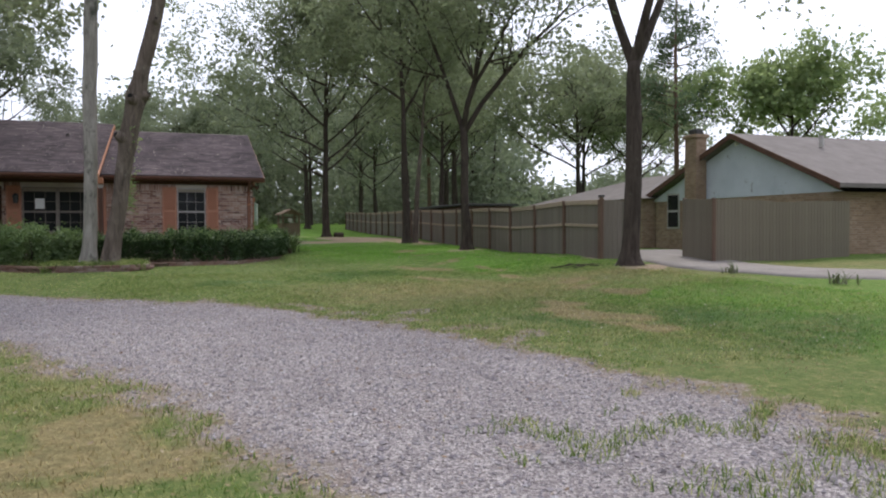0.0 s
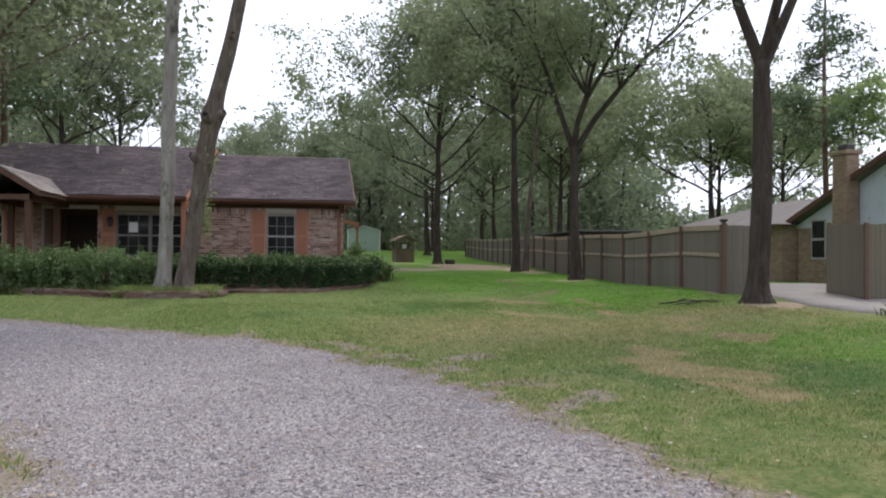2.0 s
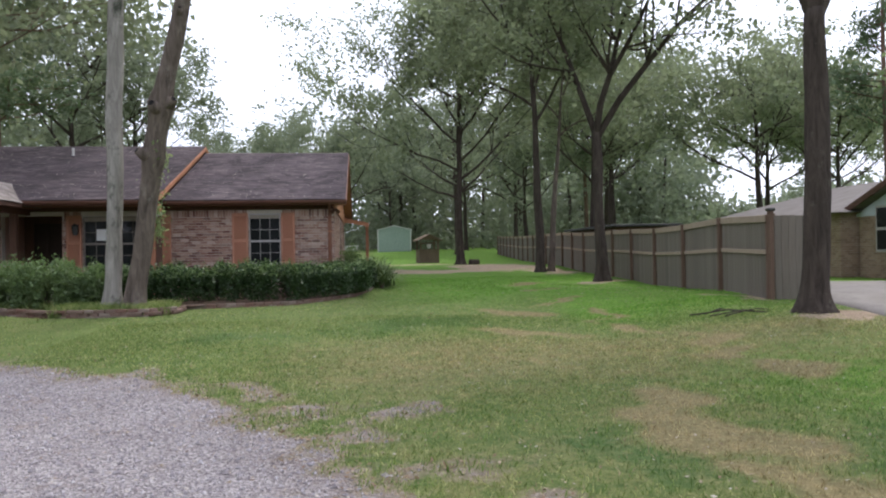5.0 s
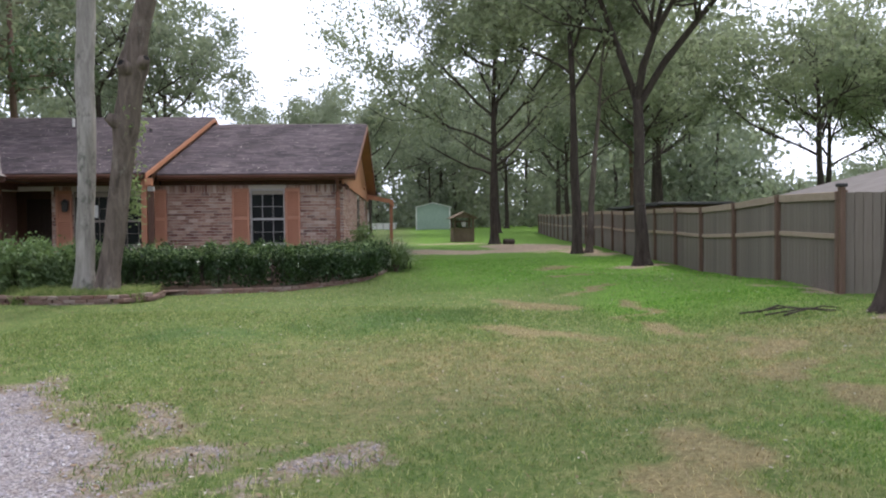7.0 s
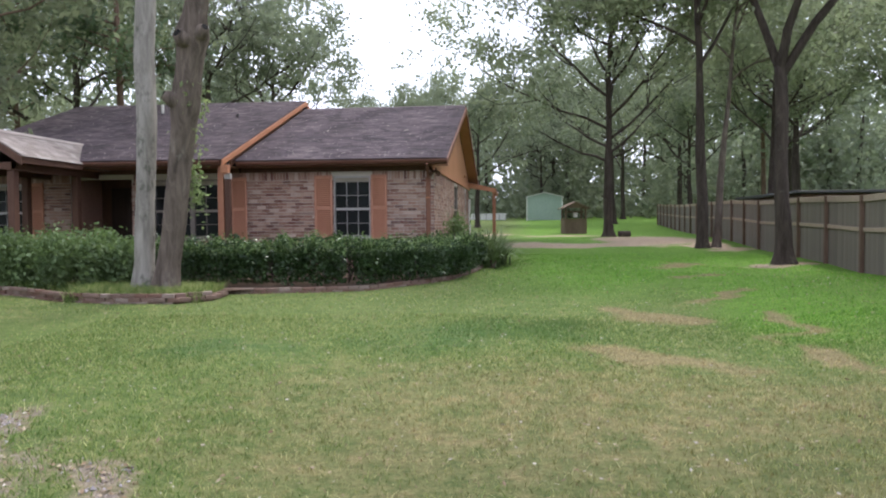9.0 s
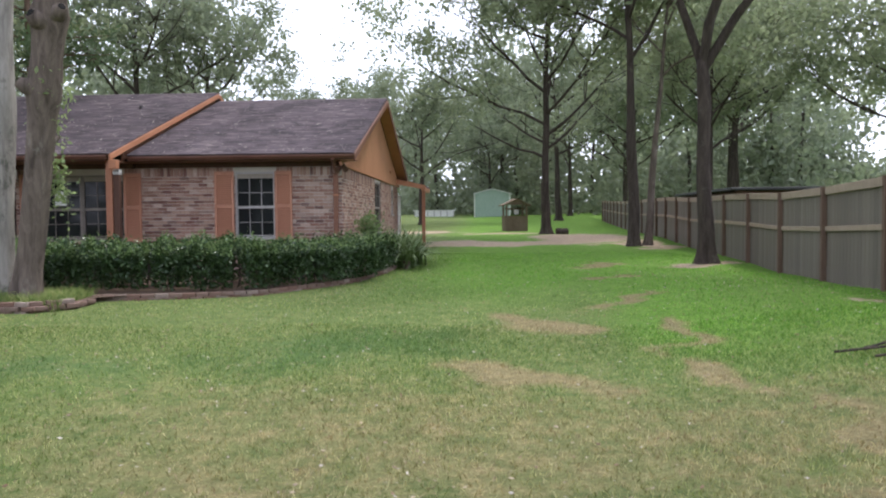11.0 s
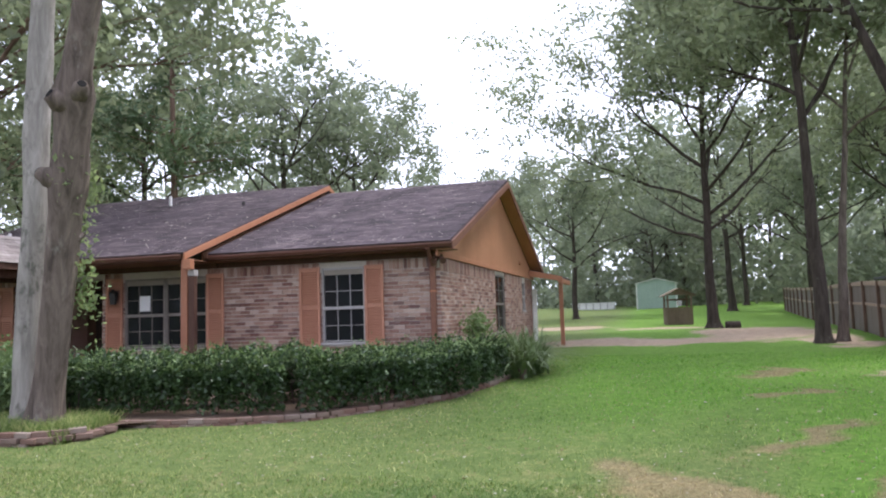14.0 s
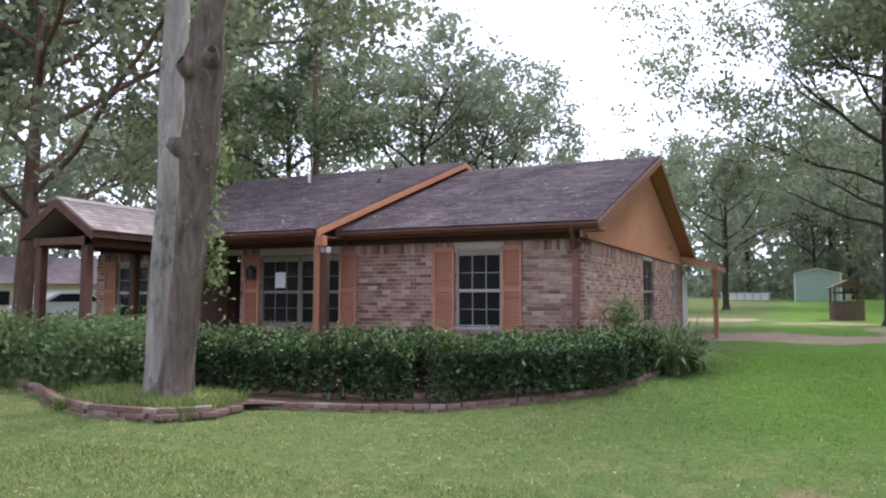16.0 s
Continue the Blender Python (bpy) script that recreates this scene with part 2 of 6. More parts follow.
# The third, brighter tone puts the shine of some leaves into colour.
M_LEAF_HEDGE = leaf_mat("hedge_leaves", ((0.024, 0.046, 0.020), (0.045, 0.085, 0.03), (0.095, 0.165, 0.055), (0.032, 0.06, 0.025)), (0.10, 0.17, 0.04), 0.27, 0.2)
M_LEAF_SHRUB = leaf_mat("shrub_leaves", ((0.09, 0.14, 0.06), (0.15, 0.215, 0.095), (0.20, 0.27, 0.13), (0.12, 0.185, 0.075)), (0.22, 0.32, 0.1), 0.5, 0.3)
# Shared by the yellow-green corner shrub and the hedges' lightened tops.
M_LEAF_PALE = leaf_mat("pale_leaves", ((0.11, 0.18, 0.06), (0.16, 0.24, 0.085), (0.22, 0.31, 0.13)), (0.24, 0.34, 0.1), 0.4, 0.3)
M_LILY = leaf_mat("lily_blades", ((0.09, 0.145, 0.06), (0.14, 0.20, 0.085), (0.19, 0.25, 0.12)), (0.18, 0.26, 0.08), 0.45, 0.25)
M_YUCCA = leaf_mat("yucca_blades", ((0.10, 0.13, 0.07), (0.16, 0.18, 0.10), (0.20, 0.20, 0.12)), (0.18, 0.22, 0.1), 0.5, 0.15)
M_STRAW = leaf_mat("dry_grass_blades", ((0.26, 0.20, 0.11), (0.34, 0.27, 0.155), (0.20, 0.17, 0.08), (0.40, 0.33, 0.21)), (0.3, 0.25, 0.12), 0.8, 0.2)
M_STONE = piece_mat("gravel_stone", ((0.34, 0.31, 0.325), (0.42, 0.39, 0.40), (0.27, 0.245, 0.26), (0.54, 0.51, 0.52), (0.38, 0.33, 0.325), (0.30, 0.27, 0.285)), 0.9, "island", 30, 0.3, 0.2)
M_LITTER_PALE = piece_mat("pale_fallen_leaf", ((0.42, 0.38, 0.33), (0.55, 0.50, 0.44), (0.30, 0.25, 0.20)), 0.8, "island", 20, 0.2, 0.2)
M_LITTER = piece_mat("fallen_leaf", ((0.20, 0.13, 0.08), (0.30, 0.22, 0.14), (0.14, 0.09, 0.06), (0.38, 0.31, 0.22)), 0.8, "island", 20, 0.2, 0.2)


def ground_mat():
    """Lawn, gravel drive and bare earth on one sheet, laid out by the sheet's own masks."""
    m = Nodes("ground", 0.95, 0.15)
    fine = m.noise(26, 6, 0.8)
    mid = m.noise(3.2, 5, 0.7)
    tuft = m.noise(8.5, 4, 0.7)
    big = m.noise(0.45, 4, 0.6)
    green = m.ramp(fine, (0.30, (0.043, 0.062, 0.022)), (0.46, (0.086, 0.120, 0.039)), (0.58, (0.129, 0.149, 0.058)), (0.72, (0.234, 0.228, 0.112)))
    rich = m.ramp(fine, (0.28, (0.058, 0.120, 0.020)), (0.5, (0.109, 0.212, 0.030)), (0.7, (0.176, 0.274, 0.061)))
    dark = m.ramp(fine, (0.28, (0.035, 0.066, 0.022)), (0.5, (0.066, 0.124, 0.037)), (0.72, (0.117, 0.158, 0.061)))
    straw = m.ramp(fine, (0.28, (0.090, 0.071, 0.036)), (0.5, (0.203, 0.166, 0.086)), (0.72, (0.343, 0.299, 0.169)))
    c = m.mix(m.attr("lush"), green, rich)
    c = m.mix(m.math("MULTIPLY", m.attr("deep"), 0.85), c, dark)
    patch = m.math("ADD", m.math("MULTIPLY", mid, 0.55), m.math("ADD", m.math("MULTIPLY", tuft, 0.35), m.math("MULTIPLY", big, 0.25)))
    patch = m.math("ADD", patch, m.math("MULTIPLY", m.attr("dry"), 0.46))
    patch = m.math("SUBTRACT", patch, m.math("MULTIPLY", m.attr("lush"), 0.07))
    c = m.mix(m.ramp(patch, (0.56, 0.0), (0.92, 0.95)), c, straw)
    shade = m.ramp(m.math("ADD", m.math("MULTIPLY", tuft, 0.6), m.math("MULTIPLY", mid, 0.4)), (0.36, (0.62, 0.68, 0.62)), (0.64, (1.28, 1.22, 1.15)))
    c = m.mix(0.8, c, shade, "MULTIPLY")
    earth = m.ramp(m.noise(5, 6, 0.7), (0.3, (0.20, 0.145, 0.10)), (0.7, (0.40, 0.315, 0.235)))
    edge = m.math("ADD", m.math("MULTIPLY", m.noise(3.5, 5, 0.7), 0.5), m.math("MULTIPLY", fine, 0.25))
    c = m.mix(m.ramp(m.math("ADD", m.attr("bare"), m.math("SUBTRACT", edge, 0.37)), (0.42, 0.0), (0.58, 1.0)), c, earth)
    rim = m.ramp(m.math("ADD", m.attr("gravel"), m.math("MULTIPLY", m.math("SUBTRACT", edge, 0.37), 1.6)), (0.24, 0.0), (0.42, 0.75), (0.62, 0.55), (0.85, 0.0))
    c = m.mix(rim, c, m.ramp(m.noise(40, 4, 0.8), (0.3, (0.10, 0.072, 0.05)), (0.5, (0.24, 0.18, 0.135)), (0.7, (0.42, 0.35, 0.29))))
    stones = m.cells(52)
    grey = m.ramp(stones, (0.12, (0.11, 0.098, 0.102)), (0.5, (0.30, 0.268, 0.268)), (0.88, (0.55, 0.51, 0.50)))
    worn = m.ramp(m.noise(0.9, 5, 0.7), (0.32, (0.20, 0.175, 0.18)), (0.68, (0.48, 0.44, 0.445)))
    grey = m.mix(0.32, grey, worn)
    grey = m.mix(m.ramp(m.noise(1.7, 5, 0.75), (0.56, 0.0), (0.68, 0.4)), grey, (0.23, 0.165, 0.125))
    g = m.ramp(m.math("ADD", m.attr("gravel"), m.math("MULTIPLY", m.math("SUBTRACT", edge, 0.37), 2.2)), (0.40, 0.0), (0.60, 1.0))
    m.color(m.mix(g, c, m.mix(m.math("MULTIPLY", rim, 0.55), grey, (0.22, 0.165, 0.13))))
    m.bump(m.mix(g, m.mix(0.5, fine, tuft), m.cells(52, "Distance")), 0.9, 0.035)
    return m.mat


def grass_mat():
    """Grass blades whose tone follows how rich, dark or dry the lawn is where they stand."""
    m = Nodes("grass_blades", 0.6, 0.25)
    r = m.island()
    plain = m.ramp(r, (0.1, (0.104, 0.156, 0.047)), (0.35, (0.159, 0.220, 0.067)), (0.6, (0.213, 0.256, 0.092)), (0.8, (0.354, 0.358, 0.162)), (0.95, (0.537, 0.493, 0.280)))
    rich = m.ramp(r, (0.1, (0.081, 0.218, 0.024)), (0.5, (0.157, 0.373, 0.040)), (0.9, (0.267, 0.486, 0.086)))
    dark = m.ramp(r, (0.1, (0.073, 0.134, 0.039)), (0.5, (0.122, 0.218, 0.062)), (0.9, (0.171, 0.269, 0.084)))
    straw = m.ramp(r, (0.1, (0.232, 0.173, 0.084)), (0.5, (0.403, 0.333, 0.174)), (0.9, (0.573, 0.506, 0.297)))
    c = m.mix(m.attr("lush"), plain, rich)
    c = m.mix(m.math("MULTIPLY", m.attr("deep"), 0.85), c, dark)
    n = m.math("ADD", m.math("MULTIPLY", m.noise(3.2, 5, 0.7), 0.65), m.math("MULTIPLY", m.attr("dry"), 0.55))
    c = m.mix(m.ramp(n, (0.38, 0.0), (0.66, 0.95)), c, straw)
    c = m.mix(0.8, c, m.ramp(m.math("ADD", m.math("MULTIPLY", m.noise(8.5, 4, 0.7), 0.6), m.math("MULTIPLY", m.noise(1.3, 4, 0.6), 0.4)), (0.36, (0.60, 0.66, 0.60)), (0.64, (1.3, 1.25, 1.15))), "MULTIPLY")
    m.color(c)
    tl, mx = m.node("ShaderNodeBsdfTranslucent"), m.node("ShaderNodeMixShader")
    m.put(tl.inputs[0], c)
    mx.inputs[0].default_value = 0.4
    m.tree.links.new(m.bsdf.outputs[0], mx.inputs[1])
    m.tree.links.new(tl.outputs[0], mx.inputs[2])
    m.tree.links.new(mx.outputs[0], m.tree.nodes["Material Output"].inputs[0])
    return m.mat


M_GRASS = grass_mat()
M_GROUND = ground_mat()


# ---- mesh helpers ----
def mesh_of(name, verts, faces, mat=None, smooth=False):
    me = bpy.data.meshes.new(name)
    me.from_pydata([tuple(v) for v in verts] if not isinstance(verts, np.ndarray) else verts.tolist(), [], faces if isinstance(faces, list) else faces.tolist())
    if mat:
        me.materials.append(mat)
    if smooth:
        me.polygons.foreach_set("use_smooth", [True] * len(me.polygons))
    me.update()
    return me


def thing(name, label, category, at=(0, 0, 0), rz=0.0, group="", kind=""):
    ob = new(name)
    ob.matrix_basis = pose(*at, 0, 0, rz)
    return tagged(ob, label, category, group, kind)


def part(name, bm, mat, parent, label="", smooth=False):
    """One mesh object under a thing or a part."""
    me = bpy.data.meshes.new(name)
    bm.to_mesh(me)
    bm.free()
    me.materials.append(mat)
    if smooth:
        me.polygons.foreach_set("use_smooth", [True] * len(me.polygons))
    ob = new(name, me)
    ob.parent = parent
    return tagged(ob, label)


def under(name, me, parent, label="", m=None):
    ob = new(name, me)
    ob.parent = parent
    if m is not None:
        ob.matrix_basis = m
    return tagged(ob, label)


def box(x0, x1, y0, y1, z0, z1, bevel=0.0, bm=None):
    bm = bm or bmesh.new()
    got = bmesh.ops.create_cube(bm, size=1, matrix=Matrix.Translation(((x0 + x1) / 2, (y0 + y1) / 2, (z0 + z1) / 2)) @ Matrix.Diagonal((x1 - x0, y1 - y0, z1 - z0, 1)))
    if bevel:
        edges = {e for v in got["verts"] for e in v.link_edges}
        bmesh.ops.bevel(bm, geom=list(edges), offset=bevel, segments=1, affect="EDGES")
    return bm


def rod(a, b, r0, r1=None, sides=10, bm=None):
    bm = bm or bmesh.new()
    a, b = Vector(a), Vector(b)
    m = Matrix.Translation((a + b) / 2) @ (b - a).to_track_quat("Z", "Y").to_matrix().to_4x4()
    bmesh.ops.create_cone(bm, cap_ends=True, segments=sides, radius1=r0, radius2=r1 if r1 is not None else r0, depth=(b - a).length, matrix=m)
    return bm


def prism(poly, axis, a, b, bm=None):
    """An outline in the plane across an axis ('x' or 'y'), drawn out from a to b along it."""
    bm = bm or bmesh.new()
    put = (lambda u, v, w: (w, u, v)) if axis == "x" else (lambda u, v, w: (u, w, v))
    lo = [bm.verts.new(put(u, v, a)) for u, v in poly]
    hi = [bm.verts.new(put(u, v, b)) for u, v in poly]
    n = len(poly)
    bm.faces.new(lo), bm.faces.new(hi[::-1])
    for i in range(n):
        bm.faces.new((lo[i], hi[i], hi[(i + 1) % n], lo[(i + 1) % n]))
    bmesh.ops.recalc_face_normals(bm, faces=bm.faces)
    return bm


BOX_FACES = np.array([(0, 3, 2, 1), (4, 5, 6, 7), (0, 1, 5, 4), (1, 2, 6, 5), (2, 3, 7, 6), (3, 0, 4, 7)])


def many_boxes(name, centres, halves, mat, parent, label="", rot=None):
    """A lot of small boxes joined in one mesh."""
    c, h = np.asarray(centres, float), np.asarray(halves, float)
    s = np.array([(-1, -1, -1), (1, -1, -1), (1, 1, -1), (-1, 1, -1), (-1, -1, 1), (1, -1, 1), (1, 1, 1), (-1, 1, 1)], float)
    off = s[None] * h[:, None]
    if rot is not None:
        off = off @ np.asarray(rot).T
    v = (c[:, None] + off).reshape(-1, 3)
    f = (BOX_FACES[None] + 8 * np.arange(len(c))[:, None, None]).reshape(-1, 4)
    return tagged(under(name, mesh_of(name, v, f, mat), parent, label), kind="stuff")


def smooth01(v, a, b):
    u = np.clip((v - a) / (b - a), 0, 1)
    return u * u * (3 - 2 * u)


# ---- the ground ----
LEVEL_Y = (-400, -60, -26, -12, -5, 0, 3, 19, 27, 45, 58, 80, 400)
LEVEL_Z = (-1.2, -0.9, -0.65, -0.42, -0.14, -0.02, 0.06, 0.40, 0.45, 0.9, 1.4, 1.9, 3.0)
DRIVE_EDGE = np.array(((-40, -3.8), (-24, -5.2), (-16, -6.6), (-9, -8.6), (-5.2, -10.6), (-4.2, -11.1), (-3.2, -12.0), (-1.95, -12.7), (-0.8, -13.9), (0.0, -15.4), (0.6, -16.8), (1.05, -18.1), (1.4, -19.4), (1.7, -20.6), (2.15, -22.0), (2.5, -24), (2.5, -36), (2.7, -60)), float)
DRIVE_VERGE = np.array(((-1.2, -60), (-1.2, -36), (-1.2, -24), (-1.55, -22.3), (-2.05, -21.0), (-2.4, -20.1), (-3.0, -18.7), (-3.7, -17.6), (-4.4, -16.4), (-6.5, -14.2), (-9, -12.4), (-16, -10.4), (-24, -8.9), (-40, -7.4)), float)


def level(x, y):
    """The ground's height."""
    x, y = np.asarray(x, float), np.asarray(y, float)
    z = np.interp(y, LEVEL_Y, LEVEL_Z)
    z = z + 0.26 * smooth01(x, 4.5, 8.5) * smooth01(-y, -2, 8) * smooth01(y, -30, -16)
    return z + 0.03 * np.sin(x * 0.7 + 1) * np.sin(y * 0.55) + 0.015 * np.sin(x * 1.9) * np.sin(y * 1.7 + 2)


def line_distance(x, y, line):
    p = np.stack([np.asarray(x, float), np.asarray(y, float)], -1)
    best = np.full(p.shape[:-1], 1e9)
    for a, b in zip(line[:-1], line[1:]):
        d = b - a
        u = np.clip(((p - a) @ d) / (d @ d), 0, 1)
        best = np.minimum(best, np.linalg.norm(p - a - u[..., None] * d, axis=-1))
    return best


def blobs(x, y, spots):
    x, y = np.asarray(x, float), np.asarray(y, float)
    x, y = x + 0.35 * np.sin(y * 1.9 + 0.6 * np.sin(x * 2.3)) + 0.18 * np.sin(y * 4.7 + x * 3.1), y + 0.35 * np.sin(x * 1.7 + 1 + 0.6 * np.sin(y * 2.1)) + 0.18 * np.sin(x * 5.3 - y * 2.9)
    v = np.zeros(np.shape(x))
    for bx, by, rx, ry in spots:
        v = np.maximum(v, 1 - np.sqrt(((x - bx) / rx) ** 2 + ((y - by) / ry) ** 2))
    return v


def inside_outline(x, y, line):
    x, y = np.asarray(x, float), np.asarray(y, float)
    inside = np.zeros(x.shape, bool)
    for (ax, ay), (bx, by) in zip(line, [*line[1:], line[0]]):
        inside ^= ((ay > y) != (by > y)) & (x < (bx - ax) * (y - ay) / (by - ay + 1e-12) + ax)
    return inside


WEEDS = ((-0.1, -21.6, 0.42, 0.30), (0.45, -21.7, 0.45, 0.26), (0.75, -20.95, 0.25, 0.16), (1.2, -21.7, 0.35, 0.22), (1.7, -21.9, 0.5, 0.28), (0.4, -22.75, 0.28, 0.2), (1.05, -22.75, 0.5, 0.3), (0.2, -22.4, 0.25, 0.2), (1.9, -23.0, 0.6, 0.6), (1.3, -23.8, 0.7, 0.5))
SPARSE = ((0.9, -15.4, 0.7, 0.4), (1.0, -14.9, 0.9, 0.35), (0.0, -14.3, 0.8, 0.45), (-0.8, -13.4, 0.8, 0.5), (-1.7, -12.5, 0.8, 0.4), (1.1, -16.8, 1.0, 0.6), (1.5, -18.0, 0.7, 0.6))


def gravel_at(x, y):
    """How stony the ground is: 0.5 at the drive's edge."""
    x, y = np.asarray(x, float), np.asarray(y, float)
    near = np.minimum(line_distance(x, y, DRIVE_EDGE), line_distance(x, y, DRIVE_VERGE))
    near = np.where(inside_outline(x, y, np.concatenate([DRIVE_EDGE, DRIVE_VERGE])), near, -near)
    wave = 0.10 * np.sin(x * 3.1 + 1.3 * np.sin(y * 2.3)) + 0.10 * np.sin(y * 6.7 + x * 4.1) + 0.07 * np.sin(x * 11.3 - y * 7.9)
    g = 0.5 + (near + wave) * 0.75
    g = g - 0.5 * np.clip(blobs(x, y, WEEDS) * 1.8, 0, 1)
    g = np.maximum(g, np.clip(0.05 + 0.62 * blobs(x, y, SPARSE), 0, 0.47))
    return np.clip(g, 0, 1)


DRY = ((3.6, -14.5, 0.75, 0.6), (3.75, -15.7, 0.65, 1.1), (3.4, -17.1, 0.5, 0.7), (5.5, -14.0, 0.5, 0.9), (5.75, -12.7, 0.5, 0.7), (3.8, -6.6, 0.55, 0.85), (3.6, -9.5, 0.7, 0.6), (5.38, -5.2, 0.2, 1.0), (5.32, -7.6, 0.2, 1.4), (5.42, -9.9, 0.25, 1.3), (5.7, -11.4, 0.4, 0.8), (5.85, 1.6, 0.5, 1.4), (5.65, -1.8, 0.3, 0.9), (-3.3, -20.6, 0.6, 1.2), (-4.6, -18.9, 0.8, 0.9), (-2.9, -21.6, 0.6, 0.7))
BARE = ((3.6, 11.6, 5.5, 2.6), (7.6, 16.0, 3.0, 5.0), (4.2, 21.5, 2.4, 1.6), (8.3, -10.3, 1.1, 0.9), (8.9, 10.5, 1.2, 3.6), (8.4, 1.5, 0.9, 0.9), (-1.0, 25, 4.0, 2.0), (8.35, -7.2, 0.4, 1.6))
DEEP = ((1.8, -8.45, 2.0, 1.35), (-1.2, -9.6, 1.3, 0.6), (5.0, -17.0, 1.6, 1.6), (2.6, -16.6, 1.1, 0.8), (5.6, -19.0, 2.2, 1.6))


def lush_at(x, y):
    """How rich and bright the lawn's green is."""
    x, y = np.asarray(x, float), np.asarray(y, float)
    v = smooth01(y, -7.5, -0.5) * smooth01(x, 0.2, 3.4) * (1 - 0.35 * smooth01(y, 60, 90))
    v = np.maximum(v, 0.8 * smooth01(x, 4.2, 5.4) * smooth01(y, -10.5, -6.5))
    v = np.maximum(v, 0.55 * smooth01(x, 3.8, 6.0) * (1 - smooth01(y, -13, -11)))
    streak = 0.5 + 0.5 * np.sin(x * 2.4 + 0.8 * np.sin(y * 0.5))
    return np.clip(0.18 + v * (0.85 + 0.2 * streak), 0, 1)


def dry_at(x, y):
    """How much straw shows in the lawn."""
    x, y = np.asarray(x, float), np.asarray(y, float)
    field = 0.42 * smooth01(y, -15.5, -12.5) * (1 - smooth01(y, -11.0, -9.2)) * smooth01(x, -1.5, 1.5)
    field = np.maximum(field, 0.14 * smooth01(-y, 9.5, 12) * smooth01(x, -1, 2))
    field = np.maximum(field, 0.22 * (1 - smooth01(x, -3.2, -1.6)) * (1 - smooth01(y, -17, -15)))
    return np.clip(np.maximum(np.clip(blobs(x, y, DRY) * 2.0, 0, 1), field), 0, 1)


def deep_at(x, y):
    """Where the grass is thick and dark."""
    return smooth01(blobs(x, y, DEEP), 0.0, 0.75)


def steps(fine0, fine1, fine, far):
    """Grid lines that are close together in the middle and widen outward."""
    mid = np.arange(fine0, fine1 + 1e-6, fine)
    out = [fine]
    while sum(out) < far:
        out.append(out[-1] * 1.22)
    side = np.cumsum(out)
    return np.concatenate([(fine0 - side)[::-1], mid, fine1 + side])


def build_ground():
    xs, ys = steps(-10, 11, 0.16, 500), steps(-30, 8, 0.16, 500)
    gx, gy = np.meshgrid(xs, ys)
    v = np.stack([gx, gy, level(gx, gy)], -1).reshape(-1, 3)
    nx, ny = len(xs), len(ys)
    i = (np.arange(ny - 1)[:, None] * nx + np.arange(nx - 1)[None]).reshape(-1)
    me = mesh_of("ground", v, np.stack([i, i + 1, i + nx + 1, i + nx], -1), M_GROUND, True)
    x, y = v[:, 0], v[:, 1]
    for name, values in (("gravel", gravel_at(x, y)), ("dry", dry_at(x, y)), ("bare", np.clip(0.30 + 0.8 * blobs(x, y, BARE), 0, 1)), ("lush", lush_at(x, y)), ("deep", deep_at(x, y))):
        me.attributes.new(name, "FLOAT", "POINT").data.foreach_set("value", values.astype(np.float32))
    return tagged(new("ground", me), "patchy mown lawn with gravel drive and bare earth", "ground", kind="structure")


ground = build_ground()
rng = np.random.default_rng(7)


def blades(name, label, xy, height, width, mat, lean=0.5):
    """Grass: one bent tapered blade of two faces at each place."""
    n = len(xy)
    h = height * rng.uniform(0.5, 1.3, n)
    a = rng.uniform(0, 2 * np.pi, n)
    w = width * rng.uniform(0.7, 1.3, n)
    side = np.stack([np.cos(a), np.sin(a), np.zeros(n)], -1) * (w / 2)[:, None]
    b = rng.uniform(0, 2 * np.pi, n)
    tip = np.stack([np.cos(b), np.sin(b), np.zeros(n)], -1) * (h * lean * rng.uniform(0.1, 1.2, n))[:, None]
    base = np.stack([xy[:, 0], xy[:, 1], level(xy[:, 0], xy[:, 1]) - 0.005], -1)
    up = np.array((0, 0, 1.0))
    mid = base + tip * 0.35 + up * (h * 0.6)[:, None]
    v = np.stack([base - side, base + side, mid + side * 0.7, mid - side * 0.7, base + tip + up * h[:, None]], 1).reshape(-1, 3)
    k = 5 * np.arange(n)[:, None]
    f = [tuple(q) for q in (k + np.array((0, 1, 2, 3))).tolist()] + [tuple(q) for q in (k + np.array((3, 2, 4))).tolist()]
    me = mesh_of(name, v, f, mat)
    for key, at in (("lush", lush_at), ("dry", dry_at), ("deep", deep_at)):
        me.attributes.new(key, "FLOAT", "POINT").data.foreach_set("value", np.repeat(at(xy[:, 0], xy[:, 1]), 5).astype(np.float32))
    return tagged(new(name, me), label, "grass", kind="stuff")


def scatter(n, x0, x1, y0, y1, keep):
    x, y = rng.uniform(x0, x1, n), rng.uniform(y0, y1, n)
    k = rng.uniform(0, 1, n) < keep(x, y)
    return np.stack([x[k], y[k]], -1)


def in_bed(x, y):
    """Whether a place lies inside the planted bed."""
    x, y = np.asarray(x, float), np.asarray(y, float)
    line = [*CURB_A, *CURB_B[1:], (0.9, 3.5), (0.1, 3.6), (0.1, 0.05), (-9.6, 0.05)]
    inside = np.zeros(x.shape, bool)
    for (ax, ay), (bx, by) in zip(line, line[1:] + line[:1]):
        inside ^= ((ay > y) != (by > y)) & (x < (bx - ax) * (y - ay) / (by - ay + 1e-12) + ax)
    return inside


